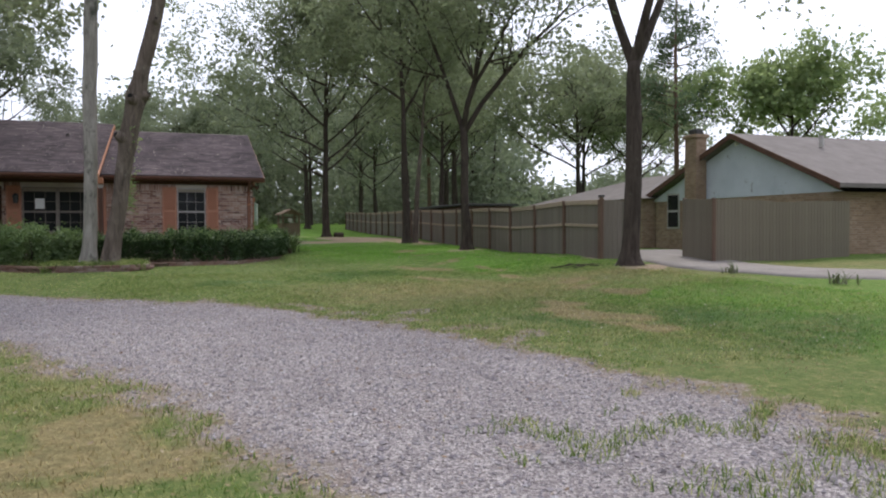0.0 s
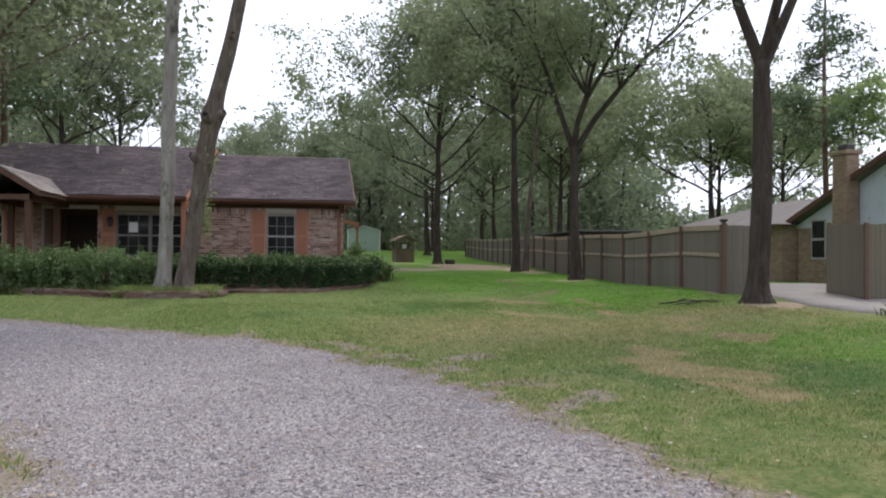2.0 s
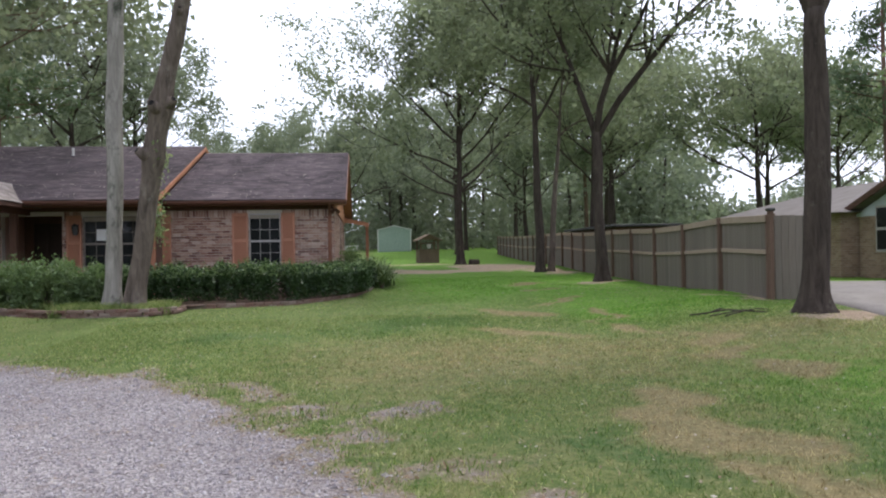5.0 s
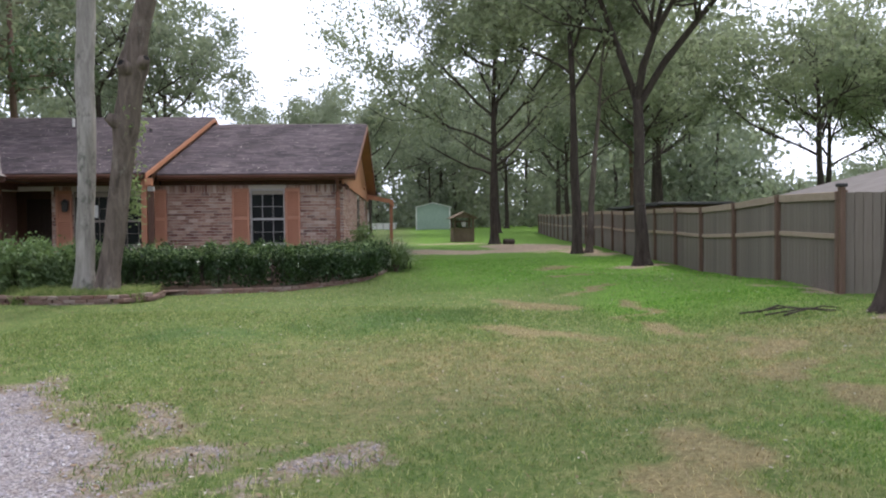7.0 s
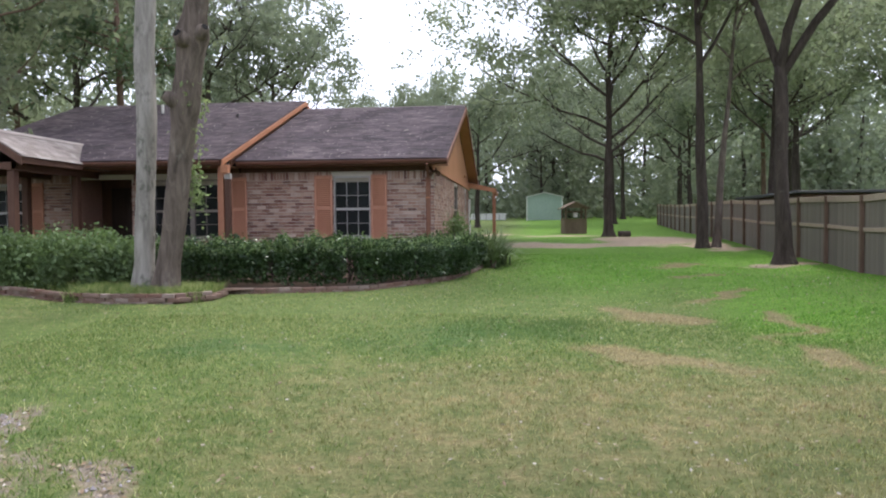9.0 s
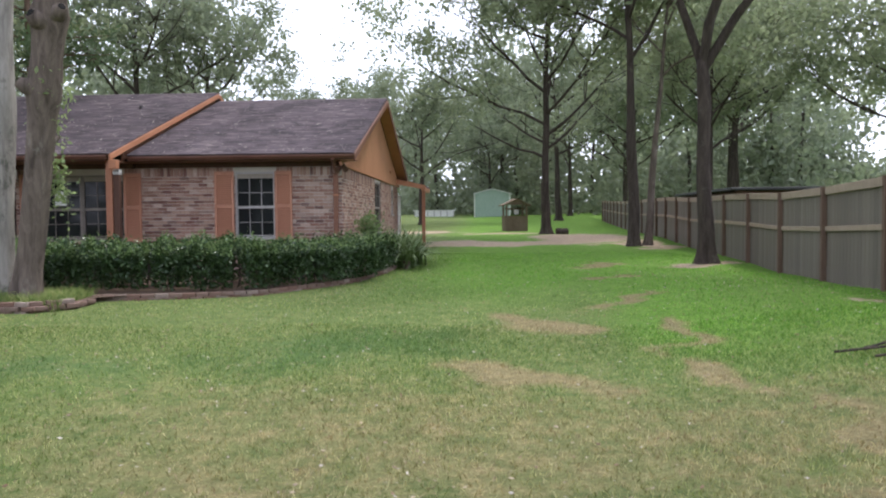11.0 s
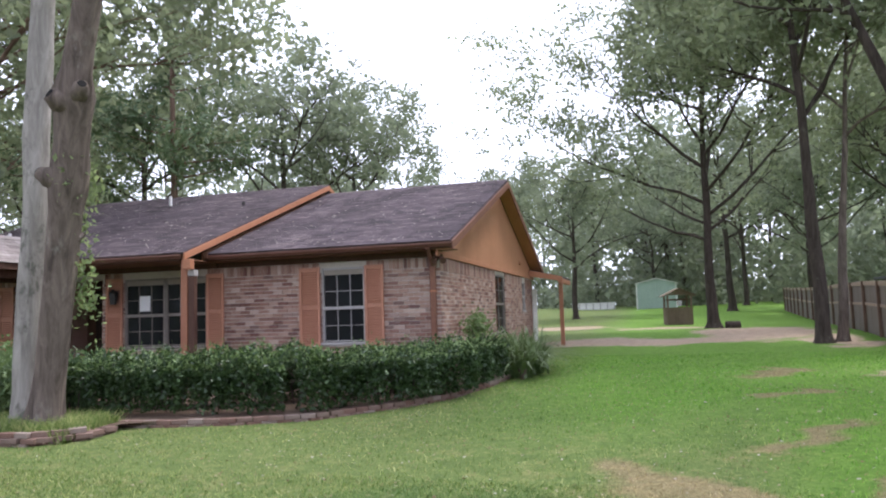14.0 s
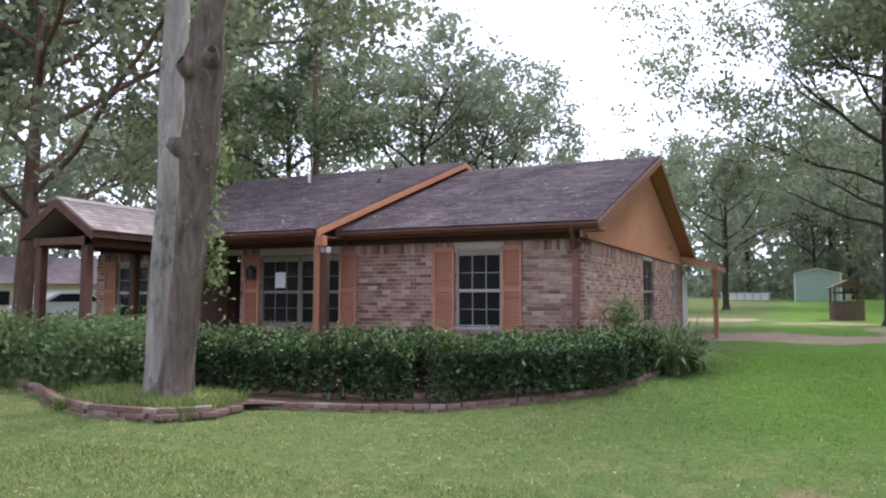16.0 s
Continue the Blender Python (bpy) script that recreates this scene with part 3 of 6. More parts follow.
def lawn_keep(x, y):
    wave = 0.6 + 0.4 * np.sin(x * 1.3 + 2 * np.sin(y * 0.7)) * np.sin(y * 1.1 + np.sin(x * 0.9))
    house = (x < 0.3) & (y > -2.5)
    return np.clip((0.52 - gravel_at(x, y)) * 4, 0, 1) * wave * (1 - 0.8 * np.clip(blobs(x, y, BARE) * 3, 0, 1)) * (1 - 0.85 * dry_at(x, y)) * ~in_bed(x, y) * ~house


def build_lawn():
    near = scatter(250000, -4, 8.5, -20, -7, lawn_keep)
    mid = scatter(120000, -8, 9, -12, 6, lawn_keep)
    blades("grass", "short patchy green lawn grass", np.concatenate([near, mid]), 0.040, 0.0085, M_GRASS, 1.1)
    left = scatter(60000, -7, -1.2, -26, -15, lawn_keep)
    blades("grass", "thin weedy grass beside the gravel drive", left, 0.045, 0.009, M_GRASS, 1.1)
    thick = scatter(24000, 1, 8, -21, -6, lambda x, y: deep_at(x, y) * (gravel_at(x, y) < 0.4))
    blades("thick_grass", "thick dark green grass in the lawn", thick, 0.048, 0.009, M_GRASS, 1.0)
    dry = scatter(100000, -5, 9, -24, 2, lambda x, y: np.clip(0.10 + dry_at(x, y), 0, 1) * (gravel_at(x, y) < 0.5) * ~in_bed(x, y) * (0.35 + 0.65 * (np.sin(x * 4.1 + 2 * np.sin(y * 2.7)) * np.sin(y * 3.7 + x) > -0.2)))
    blades("dry_grass", "straw-coloured dry grass in the lawn", dry, 0.032, 0.008, M_STRAW, 1.6)
    edge = scatter(80000, -7, 3, -25, -8, lambda x, y: np.clip(1 - np.abs(gravel_at(x, y) - 0.40) * 6, 0, 1) * (np.sin(x * 5 + 3 * np.sin(y * 3.1)) * np.sin(y * 4.3) > 0.05))
    blades("grass_tufts", "ragged grass tufts along the gravel edge", edge, 0.075, 0.009, M_GRASS, 1.0)
    tufts = scatter(16000, -1, 3, -25, -20, lambda x, y: np.clip(blobs(x, y, WEEDS) * 3, 0, 1))
    blades("grass_tufts", "weedy grass tufts growing in the gravel", tufts, 0.075, 0.009, M_GRASS, 1.1)
    # pale leaves on the roof
    for x0, x1, y0, y1, ye, ze, n in ((-4.6, 0.2, -0.2, 5.3, -0.36, 2.62, 420), (-12, -4.8, -1.0, 5.3, -1.12, 2.60, 700)):
        x, y = rng.uniform(x0, x1, n), y0 + (y1 - y0) * rng.uniform(0, 1, n) ** 1.6
        leaf_cloud("roof_leaves", "pale fallen leaves scattered on the shingles", "leaves", np.stack([x, y, ze + (y - ye) * RS + 0.035], -1), 0.06, M_LITTER_PALE, flat=True)
    # gravel stones
    xy = scatter(60000, -6, 3, -25, -9, lambda x, y: np.clip((gravel_at(x, y) - 0.35) * 3, 0.0, 1))
    n = len(xy)
    s = rng.uniform(0.007, 0.019, n) * rng.choice((0.8, 1.0, 1.5), n, p=(0.5, 0.4, 0.1))
    dirs = np.array([(1, 0, 0), (-0.5, 0.87, 0), (-0.5, -0.87, 0), (0.1, 0.1, 0.75), (0, 0, -0.6)], float)
    a = rng.uniform(0, 6.28, n)
    R = np.stack([np.stack([np.cos(a), -np.sin(a), 0 * a], -1), np.stack([np.sin(a), np.cos(a), 0 * a], -1), np.stack([0 * a, 0 * a, 1 + 0 * a], -1)], 1)
    v = np.einsum("nij,kj->nki", R, dirs) * s[:, None, None] * rng.uniform(0.7, 1.4, (n, 5, 1))
    v = v + np.stack([xy[:, 0], xy[:, 1], level(xy[:, 0], xy[:, 1]) + s * 0.3], -1)[:, None]
    f = np.array([(0, 1, 3), (1, 2, 3), (2, 0, 3), (1, 0, 4), (2, 1, 4), (0, 2, 4)])
    f = (f[None] + 5 * np.arange(n)[:, None, None]).reshape(-1, 3)
    tagged(new("gravel", mesh_of("gravel", v.reshape(-1, 3), f, M_STONE)), "loose grey and white gravel of the drive", "gravel", kind="stuff")
    # fallen leaves
    xy = scatter(60000, -7, 3, -26, -9, lambda x, y: 0.55 * np.clip(1 - np.abs(gravel_at(x, y) - 0.46) * 5.5, 0, 1))
    leaf_cloud("fallen_leaves", "brown leaf litter along the edges of the gravel drive", "leaves", np.concatenate([xy, (level(xy[:, 0], xy[:, 1]) + 0.018)[:, None]], 1), 0.045, M_LITTER, flat=True)
    xy = scatter(9000, -6, 9, -24, 3, lambda x, y: 0.6 * ~in_bed(x, y))
    leaf_cloud("fallen_leaves", "scattered dry fallen leaves on the lawn", "leaves", np.concatenate([xy, (level(xy[:, 0], xy[:, 1]) + 0.045)[:, None]], 1), 0.035, M_LITTER, flat=True)

    xy = scatter(3000, -3, 9, -20, 2, lambda x, y: 0.7 * ~in_bed(x, y))
    leaf_cloud("fallen_leaves", "small pale dry leaves scattered on the lawn", "leaves", np.concatenate([xy, (level(xy[:, 0], xy[:, 1]) + 0.045)[:, None]], 1), 0.032, M_LITTER_PALE, flat=True)


def leaf_arrays(centres, size, flat=False, aspect=0.5, fold=0.2):
    """A folded four-cornered leaf at each place, turned at random."""
    n = len(centres)
    d = rng.normal(size=(n, 3))
    if flat:
        d[:, 2] *= 0.15
    d /= np.linalg.norm(d, axis=1)[:, None]
    u = rng.normal(size=(n, 3))
    if flat:
        u[:, 2] *= 0.15
    s = np.cross(d, u)
    if flat:
        s = np.cross(d, np.array((0, 0, 1.0)) + 0.3 * rng.normal(size=(n, 3)))
    s /= np.linalg.norm(s, axis=1)[:, None] + 1e-9
    nrm = np.cross(d, s)
    k = (size * rng.uniform(0.6, 1.4, n))[:, None]
    v = np.stack([centres - d * k * 0.5, centres + s * k * aspect * 0.5 + nrm * k * fold * 0.3, centres + d * k * 0.5, centres - s * k * aspect * 0.5 + nrm * k * fold * 0.3], 1).reshape(-1, 3)
    f = np.arange(4 * n).reshape(-1, 4)
    return v, f


def leaf_mesh(name, centres, size, mat, **kw):
    v, f = leaf_arrays(np.asarray(centres, float), size, **kw)
    return mesh_of(name, v, f, mat)


def leaf_cloud(name, label, category, centres, size, mat, **kw):
    return tagged(new(name, leaf_mesh(name, centres, size, mat, **kw)), label, category, kind="stuff")


# ---- trees ----
class Wood:
    """Collects tapering tubes of branches into one mesh."""

    def __init__(self):
        self.v, self.f = [], []

    def stem(self, pts, radii, sides, seed, lump=0.07, roots=0.28):
        """A trunk with swellings that run along it and root lobes at its foot."""
        rnd = random.Random(seed)
        ph = [rnd.uniform(0, 6.28) for _ in range(6)]
        pts, start, n = [Vector(p) for p in pts], len(self.v), len(pts)
        for i, (p, r) in enumerate(zip(pts, radii)):
            d = (pts[min(i + 1, n - 1)] - pts[max(i - 1, 0)]).normalized()
            q = Vector((0, 0, 1)).rotation_difference(d)
            z = p.z
            for k in range(sides):
                a = 2 * math.pi * k / sides
                w = lump * (math.sin(2 * a + ph[0] + z * 0.9) + 0.7 * math.sin(3 * a + ph[1] - z * 1.7) + 0.6 * math.sin(a + ph[2] + z * 2.6) + 0.45 * math.sin(5 * a + ph[3] + z * 4.3))
                w += roots * math.exp(-max(z, 0) / 0.22) * (0.5 + 0.5 * math.cos(5 * a + ph[4]) + 0.4 * math.cos(3 * a + ph[5]))
                rr = r * (1 + w + 0.03 * (rnd.random() - 0.5))
                self.v.append(p + q @ Vector((math.cos(a) * rr, math.sin(a) * rr, 0)))
        for i in range(n - 1):
            for k in range(sides):
                a, b = start + i * sides + k, start + i * sides + (k + 1) % sides
                self.f.append((a, b, b + sides, a + sides))
        self.f.append(tuple(start + (n - 1) * sides + k for k in range(sides)))

    def tube(self, pts, radii, sides=8, lumpy=0.0):
        start = len(self.v)
        n = len(pts)
        for i, (p, r) in enumerate(zip(pts, radii)):
            d = (Vector(pts[min(i + 1, n - 1)]) - Vector(pts[max(i - 1, 0)])).normalized()
            q = Vector((0, 0, 1)).rotation_difference(d)
            for k in range(sides):
                a = 2 * math.pi * k / sides
                rr = r * (1 + lumpy * (random.random() - 0.5))
                self.v.append(Vector(p) + q @ Vector((math.cos(a) * rr, math.sin(a) * rr, 0)))
        for i in range(n - 1):
            for k in range(sides):
                a, b = start + i * sides + k, start + i * sides + (k + 1) % sides
                self.f.append((a, b, b + sides, a + sides))
        self.f.append(tuple(start + (n - 1) * sides + k for k in range(sides)))


def bend(a, direction, length, n, wander, rise):
    """A wandering line from a, which slowly turns upward (or down, with rise below 0)."""
    pts, d = [Vector(a)], Vector(direction).normalized()
    for _ in range(n):
        d = (d + Vector((random.gauss(0, wander), random.gauss(0, wander), random.gauss(0, wander) + rise))).normalized()
        pts.append(pts[-1] + d * (length / n))
    return pts


def tree_meshes(h, r, fork, limbs, spread, leaves, leaf, bark, leafmat, lean=(0, 0), seed=0, low=(), rise=0.06, sides=12, clump=0.62, top_only=False, kink=0.0, girth=None, power=1.15):
    """Trunk and crown meshes of a broadleaf tree whose foot is at the origin."""
    random.seed(seed)
    wood, tips = Wood(), []
    top = fork + (h - fork) * (0.03 if top_only else 0.62)

    def spine(z):
        u = max(z, 0) / top
        return Vector((lean[0] * u ** power + kink * math.sin(u * 5) * u + 0.02 * math.sin(z * 1.3 + seed), lean[1] * u ** power + 0.02 * math.sin(z * 1.1 + seed * 2), z))

    zs = [-0.1, 0.0, 0.08, 0.18, 0.32, 0.5, 0.75]
    while zs[-1] + 0.3 < top:
        zs.append(zs[-1] + 0.3)
    zs.append(top)
    if girth:
        radii = [float(np.interp(z, [g[0] for g in girth], [g[1] for g in girth])) for z in zs]
    else:
        radii = [r * (1 - (0.30 if top_only else 0.78) * (max(z, 0) / top) ** 1.2) * (1 + 0.4 * math.exp(-max(z, 0) / 0.25)) for z in zs]
    wood.stem([spine(z) for z in zs], radii, sides + 4, seed)

    def twig(base, d, length, rad, depth):
        line = bend(base, d, length, 6, 0.13, rise)
        wood.tube(line if depth < 2 else line[::2], [rad * (1 - 0.8 * i / 6) for i in range(7)][:: 1 if depth < 2 else 2], 6 if depth == 0 else 4 if depth == 1 else 3)
        if depth >= 2:
            tips.extend(line[2:])
            return
        for i in range(2, 7):
            for _ in range(2 if depth == 0 else 1):
                side = Vector((random.gauss(0, 1), random.gauss(0, 1), random.gauss(0.15, 0.6)))
                dd = (line[i] - line[i - 1]).normalized() * 0.7 + side.normalized() * 0.9
                twig(line[i], dd, length * random.uniform(0.35, 0.6), rad * (1 - 0.75 * i / 6) * 0.6, depth + 1)
        tips.extend(line[4:])

    for k in range(limbs):
        u = (k + 0.5) / limbs
        z = fork + (top - fork) * u
        base = spine(z)
        a = 2.4 * k + random.uniform(-0.4, 0.4)
        out = spread * random.uniform(0.7, 1.15) * (1 if top_only else 1.1 - 0.55 * u)
        up = (h - z) * (random.uniform(0.55, 0.95) if top_only else random.uniform(0.25, 0.6))
        d = Vector((math.cos(a) * out, math.sin(a) * out, up))
        twig(base, d, d.length, r * (0.62 if top_only else 0.36), 0)
    for z, a, length in low:
        twig(spine(z), Vector((math.cos(a), math.sin(a), 0.35)), length, r * 0.35, 1)
    # leaves gather at the twigs
    local = np.random.default_rng(seed + 100)
    t = np.array([tuple(p) for p in tips])
    t = t[t[:, 2] > fork * 0.8] if not low else t
    k = max(60, leaves // 38)
    hubs = t[local.integers(0, len(t), k)] + local.normal(size=(k, 3)) * 0.3
    pick = hubs[local.integers(0, len(hubs), leaves)]
    c = pick + local.normal(size=(leaves, 3)) * np.array((clump, clump, clump * 0.62)) * local.uniform(0.3, 1.0, (leaves, 1))
    trunk_me = mesh_of("trunk", [tuple(p) for p in wood.v], wood.f, bark, True)
    return trunk_me, leaf_mesh("crown", c, leaf, leafmat, aspect=0.6)


def plant_tree(name, label, x, y, meshes, rz=0.0, scale=1.0, group="trees", z=None):
    t = thing(name, label, "tree", (x, y, float(level(x, y)) if z is None else z), rz, group)
    t.scale = (scale, scale, scale)
    under("trunk", meshes[0], t)
    under("crown", meshes[1], t)
    return t


# ---- roofs ----
def shingle_slope(parent, origin, along, up, length, rise, mat, course=0.145, tab=0.30, label=""):
    """Courses of overlapping tabs on a slope: origin at the eave's start, along the eave, up the slope."""
    a, u = Vector(along).normalized(), Vector(up).normalized()
    n = a.cross(u)
    R = np.array([a, u, n]).T
    tilt = Matrix.Rotation(-0.055, 3, a)
    u2 = tilt @ u
    R = np.array([a, u2, a.cross(u2)]).T
    c, h = [], []
    rnd = random.Random(int(length * 100))
    for i in range(int(rise / course) + 1):
        s = -0.02 + i * course
        w = -rnd.uniform(0, tab)
        while w < length:
            t = tab * rnd.choice((0.6, 1.0, 1.0, 1.3))
            w0, w1 = max(w, 0), min(w + t - 0.006, length)
            if w1 - w0 > 0.03:
                p = Vector(origin) + a * ((w0 + w1) / 2) + u * (s + course * 0.55 + rnd.uniform(-0.006, 0.006)) + n * 0.016
                c.append(p), h.append(((w1 - w0) / 2, course * 0.62, 0.006 + rnd.random() * 0.002))
            w += t
    return many_boxes("shingles", c, h, mat, parent, label, R)


def gable_deck(parent, name, mat, x0, x1, y0, z0, ym, zm, y1, z1, thick=0.11):
    """A folded roof deck whose ridge runs along x."""
    return part(name, prism([(y0, z0), (ym, zm), (y1, z1), (y1, z1 - thick), (ym, zm - thick), (y0, z0 - thick)], "x", x0, x1), mat, parent)


# ---- walls of brick ----
def rects(a0, a1, z0, z1, holes):
    """The solid rectangles of a wall round its openings (a0, a1, z0, z1)."""
    out, at = [], a0
    for h in sorted(holes):
        if h[0] > at:
            out.append((at, h[0], z0, z1))
        if h[2] > z0:
            out.append((h[0], h[1], z0, h[2]))
        if h[3] < z1:
            out.append((h[0], h[1], h[3], z1))
        at = h[1]
    if at < a1:
        out.append((at, a1, z0, z1))
    return out


def brick_layout(a0, a1, z0, z1, holes, soldier=True, seed=3):
    """Middles and half sizes of the bricks of a wall, in running bond, cut at its openings."""
    rnd = random.Random(seed)
    out = []
    top = z1 - (0.205 if soldier else 0)
    row = 0
    z = z0
    while z + 0.06 < top:
        spans = [(a0, a1)]
        for h in holes:
            if z + 0.07 > h[2] and z < h[3]:
                spans = [s for p, q in spans for s in ((p, min(q, h[0])), (max(p, h[1]), q)) if s[1] - s[0] > 0.03]
        for p, q in spans:
            a = math.floor(p / 0.21) * 0.21 - (0.105 if row % 2 else 0)
            while a < q:
                b0, b1 = max(a, p), min(a + 0.2, q)
                if b1 - b0 > 0.025:
                    out.append(((b0 + b1) / 2, z + 0.0325 + rnd.uniform(-0.0015, 0.0015), (b1 - b0) / 2, 0.0325, rnd.uniform(0, 0.005)))
                a += 0.21
        z += 0.0755
        row += 1
    if soldier:
        a = a0 + 0.035
        while a < a1 - 0.03:
            if not any(h[0] - 0.03 < a < h[1] + 0.03 and h[3] > z1 - 0.15 for h in holes):
                out.append((a, (z + z1 - 0.004) / 2, 0.0325, (z1 - 0.004 - z) / 2, rnd.uniform(0, 0.004)))
            a += 0.0755
    return out


BRICK_ME = {}


def brick_mesh(ha, hz, axis):
    key = (round(ha, 2), round(hz, 3), axis)
    if key not in BRICK_ME:
        d = 0.03
        bm = box(-ha, ha, -d, d, -hz, hz, 0.004) if axis == "x" else box(-d, d, -ha, ha, -hz, hz, 0.004)
        me = bpy.data.meshes.new("brick")
        bm.to_mesh(me), bm.free()
        me.materials.append(M_BRICK)
        BRICK_ME[key] = me
    return BRICK_ME[key]


BRICK_JOBS = []


def brick_wall(name, label, axis, face, a0, a1, z0, z1, holes, near=None, out=-1, thick=0.22):
    """A wall along an axis with its outer face at `face`; out is the side on which the bricks show."""
    w = thing(name, label, "wall", kind="structure")
    bm = bmesh.new()
    lo, hi = sorted((face - out * 0.012, face - out * thick))
    for p, q, r, s in rects(a0, a1, z0, z1, holes):
        if axis == "x":
            box(p, q, lo, hi, r, s, bm=bm)
        else:
            box(lo, hi, p, q, r, s, bm=bm)
    part("mortar_bed", bm, M_MORTAR, w)
    BRICK_JOBS.append((w, axis, face, out, brick_layout(a0, a1, z0, z1, holes), near))
    return w


def lay_bricks():
    for w, axis, face, out, lay, near in BRICK_JOBS:
        c, h = [], []
        for a, z, ha, hz, proud in lay:
            f = face - out * 0.03 + out * proud
            if near and near[0] < a < near[1] and z > 0.35:
                ob = under("brick", brick_mesh(ha, hz, axis), w)
                ob.location = (a, f, z) if axis == "x" else (f, a, z)
            else:
                c.append((a, f, z) if axis == "x" else (f, a, z))
                h.append((ha, 0.03, hz) if axis == "x" else (0.03, ha, hz))
        if c:
            many_boxes("bricks", c, h, M_BRICK_JOINED, w)


# ---- windows and shutters ----
def sash_window(name, label, x0, x1, z0, z1, turn=0.0, at=(0, 0), blind=0.10, cols=3, rows=2, notice=False, fm=None):
    """A double-hung window in a wall whose outer face is at y = 0 before it is turned and placed."""
    fm = fm or M_FRAME
    w = thing(name, label, "window", (at[0], at[1], 0), turn, kind="structure")
    fr = part("window_frame", box(x0, x0 + 0.035, 0.02, 0.1, z0, z1, 0.004), fm, w)
    part("window_frame", box(x1 - 0.035, x1, 0.02, 0.1, z0, z1, 0.004), fm, w)
    part("window_frame", box(x0 + 0.035, x1 - 0.035, 0.02, 0.1, z1 - 0.04, z1, 0.004), fm, w)
    part("window_sill", box(x0 - 0.03, x1 + 0.03, -0.03, 0.1, z0 - 0.05, z0 + 0.005, 0.006), fm, w)
    if blind:
        part("blind_valance", box(x0 + 0.035, x1 - 0.035, 0.03, 0.055, z1 - 0.04 - blind, z1 - 0.04, 0.004), M_BLIND, w)
    ztop = z1 - 0.04 - blind
    zm = (z0 + ztop) / 2
    part("meeting_rail", box(x0 + 0.035, x1 - 0.035, 0.025, 0.075, zm - 0.02, zm + 0.02, 0.004), fm, w)
    for lo, hi, y in ((zm + 0.02, ztop, 0.045), (z0 + 0.02, zm - 0.02, 0.065)):
        sash = part("sash", box(x0 + 0.035, x1 - 0.035, y - 0.012, y + 0.012, lo, lo + 0.02, 0.002), fm, w)
        wide = (x1 - x0 - 0.07)
        for i in range(1, cols):
            x = x0 + 0.035 + wide * i / cols
            part("muntin", box(x - 0.006, x + 0.006, y - 0.01, y + 0.008, lo + 0.02, hi, 0.002), fm, sash)
        for j in range(1, rows):
            z = lo + (hi - lo) * j / rows
            part("muntin", box(x0 + 0.035, x1 - 0.035, y - 0.008, y + 0.006, z - 0.006, z + 0.006, 0.002), fm, sash)
        for i in range(cols):
            for j in range(rows):
                xa, xb = x0 + 0.035 + wide * i / cols, x0 + 0.035 + wide * (i + 1) / cols
                za, zb = lo + (hi - lo) * j / rows, lo + (hi - lo) * (j + 1) / rows
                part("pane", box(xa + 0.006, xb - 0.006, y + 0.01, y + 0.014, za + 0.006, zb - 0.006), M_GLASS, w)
    if notice:
        part("notice", box(x0 + 0.36, x0 + 0.62, 0.022, 0.026, zm + 0.1, zm + 0.42), M_PAPER, w, "white paper notice behind the pane")
    # Black sheet behind the panes: the unlit room's shade put into colour.
    part("dark_room", box(x0, x1, 0.16, 0.2, z0, z1), M_INNER_SHADE, w)
    return w


def shutter(x0, x1, z0, z1, label="terracotta-painted louvred window shutter on the brick wall"):
    s = thing("shutter", label, "shutter", (0, 0, 0), group="window shutters")
    y0, y1 = -0.055, -0.015
    for a, b in ((x0, x0 + 0.05), (x1 - 0.05, x1)):
        part("stile", box(a, b, y0, y1, z0, z1, 0.004), M_SHUTTER, s)
    for a in (z0, (z0 + z1) / 2 - 0.04, z1 - 0.08):
        part("rail", box(x0 + 0.05, x1 - 0.05, y0 + 0.002, y1, a, a + 0.08, 0.003), M_SHUTTER, s)
    part("back", box(x0 + 0.05, x1 - 0.05, y1 - 0.006, y1, z0, z1), M_SHUTTER, s)
    me = None
    for lo, hi in ((z0 + 0.08, (z0 + z1) / 2 - 0.04), ((z0 + z1) / 2 + 0.04, z1 - 0.08)):
        k = int((hi - lo) / 0.045)
        for i in range(k):
            z = lo + (i + 0.5) * (hi - lo) / k
            if me is None:
                bm = box(-(x1 - x0 - 0.1) / 2, (x1 - x0 - 0.1) / 2, -0.017, 0.017, -0.004, 0.004)
                bmesh.ops.rotate(bm, verts=bm.verts, matrix=Matrix.Rotation(radians(40), 3, "X"))
                me = bpy.data.meshes.new("slat")
                bm.to_mesh(me), bm.free()
                me.materials.append(M_SHUTTER)
            under("slat", me, s, m=Matrix.Translation(((x0 + x1) / 2, -0.037, z)))
    return s


# ---- the brick house ----
RS = 0.354
HOLES_FRONT = [(-2.42, -1.53, 0.80, 2.25), (-6.95, -4.98, 0.80, 2.22), (-9.1, -7.5, -0.3, 2.25), (-11.2, -10.2, 0.85, 2.15)]
HOLES_SIDE = [(5.05, 6.3, 0.80, 2.26), (9.05, 9.65, 1.35, 2.22)]


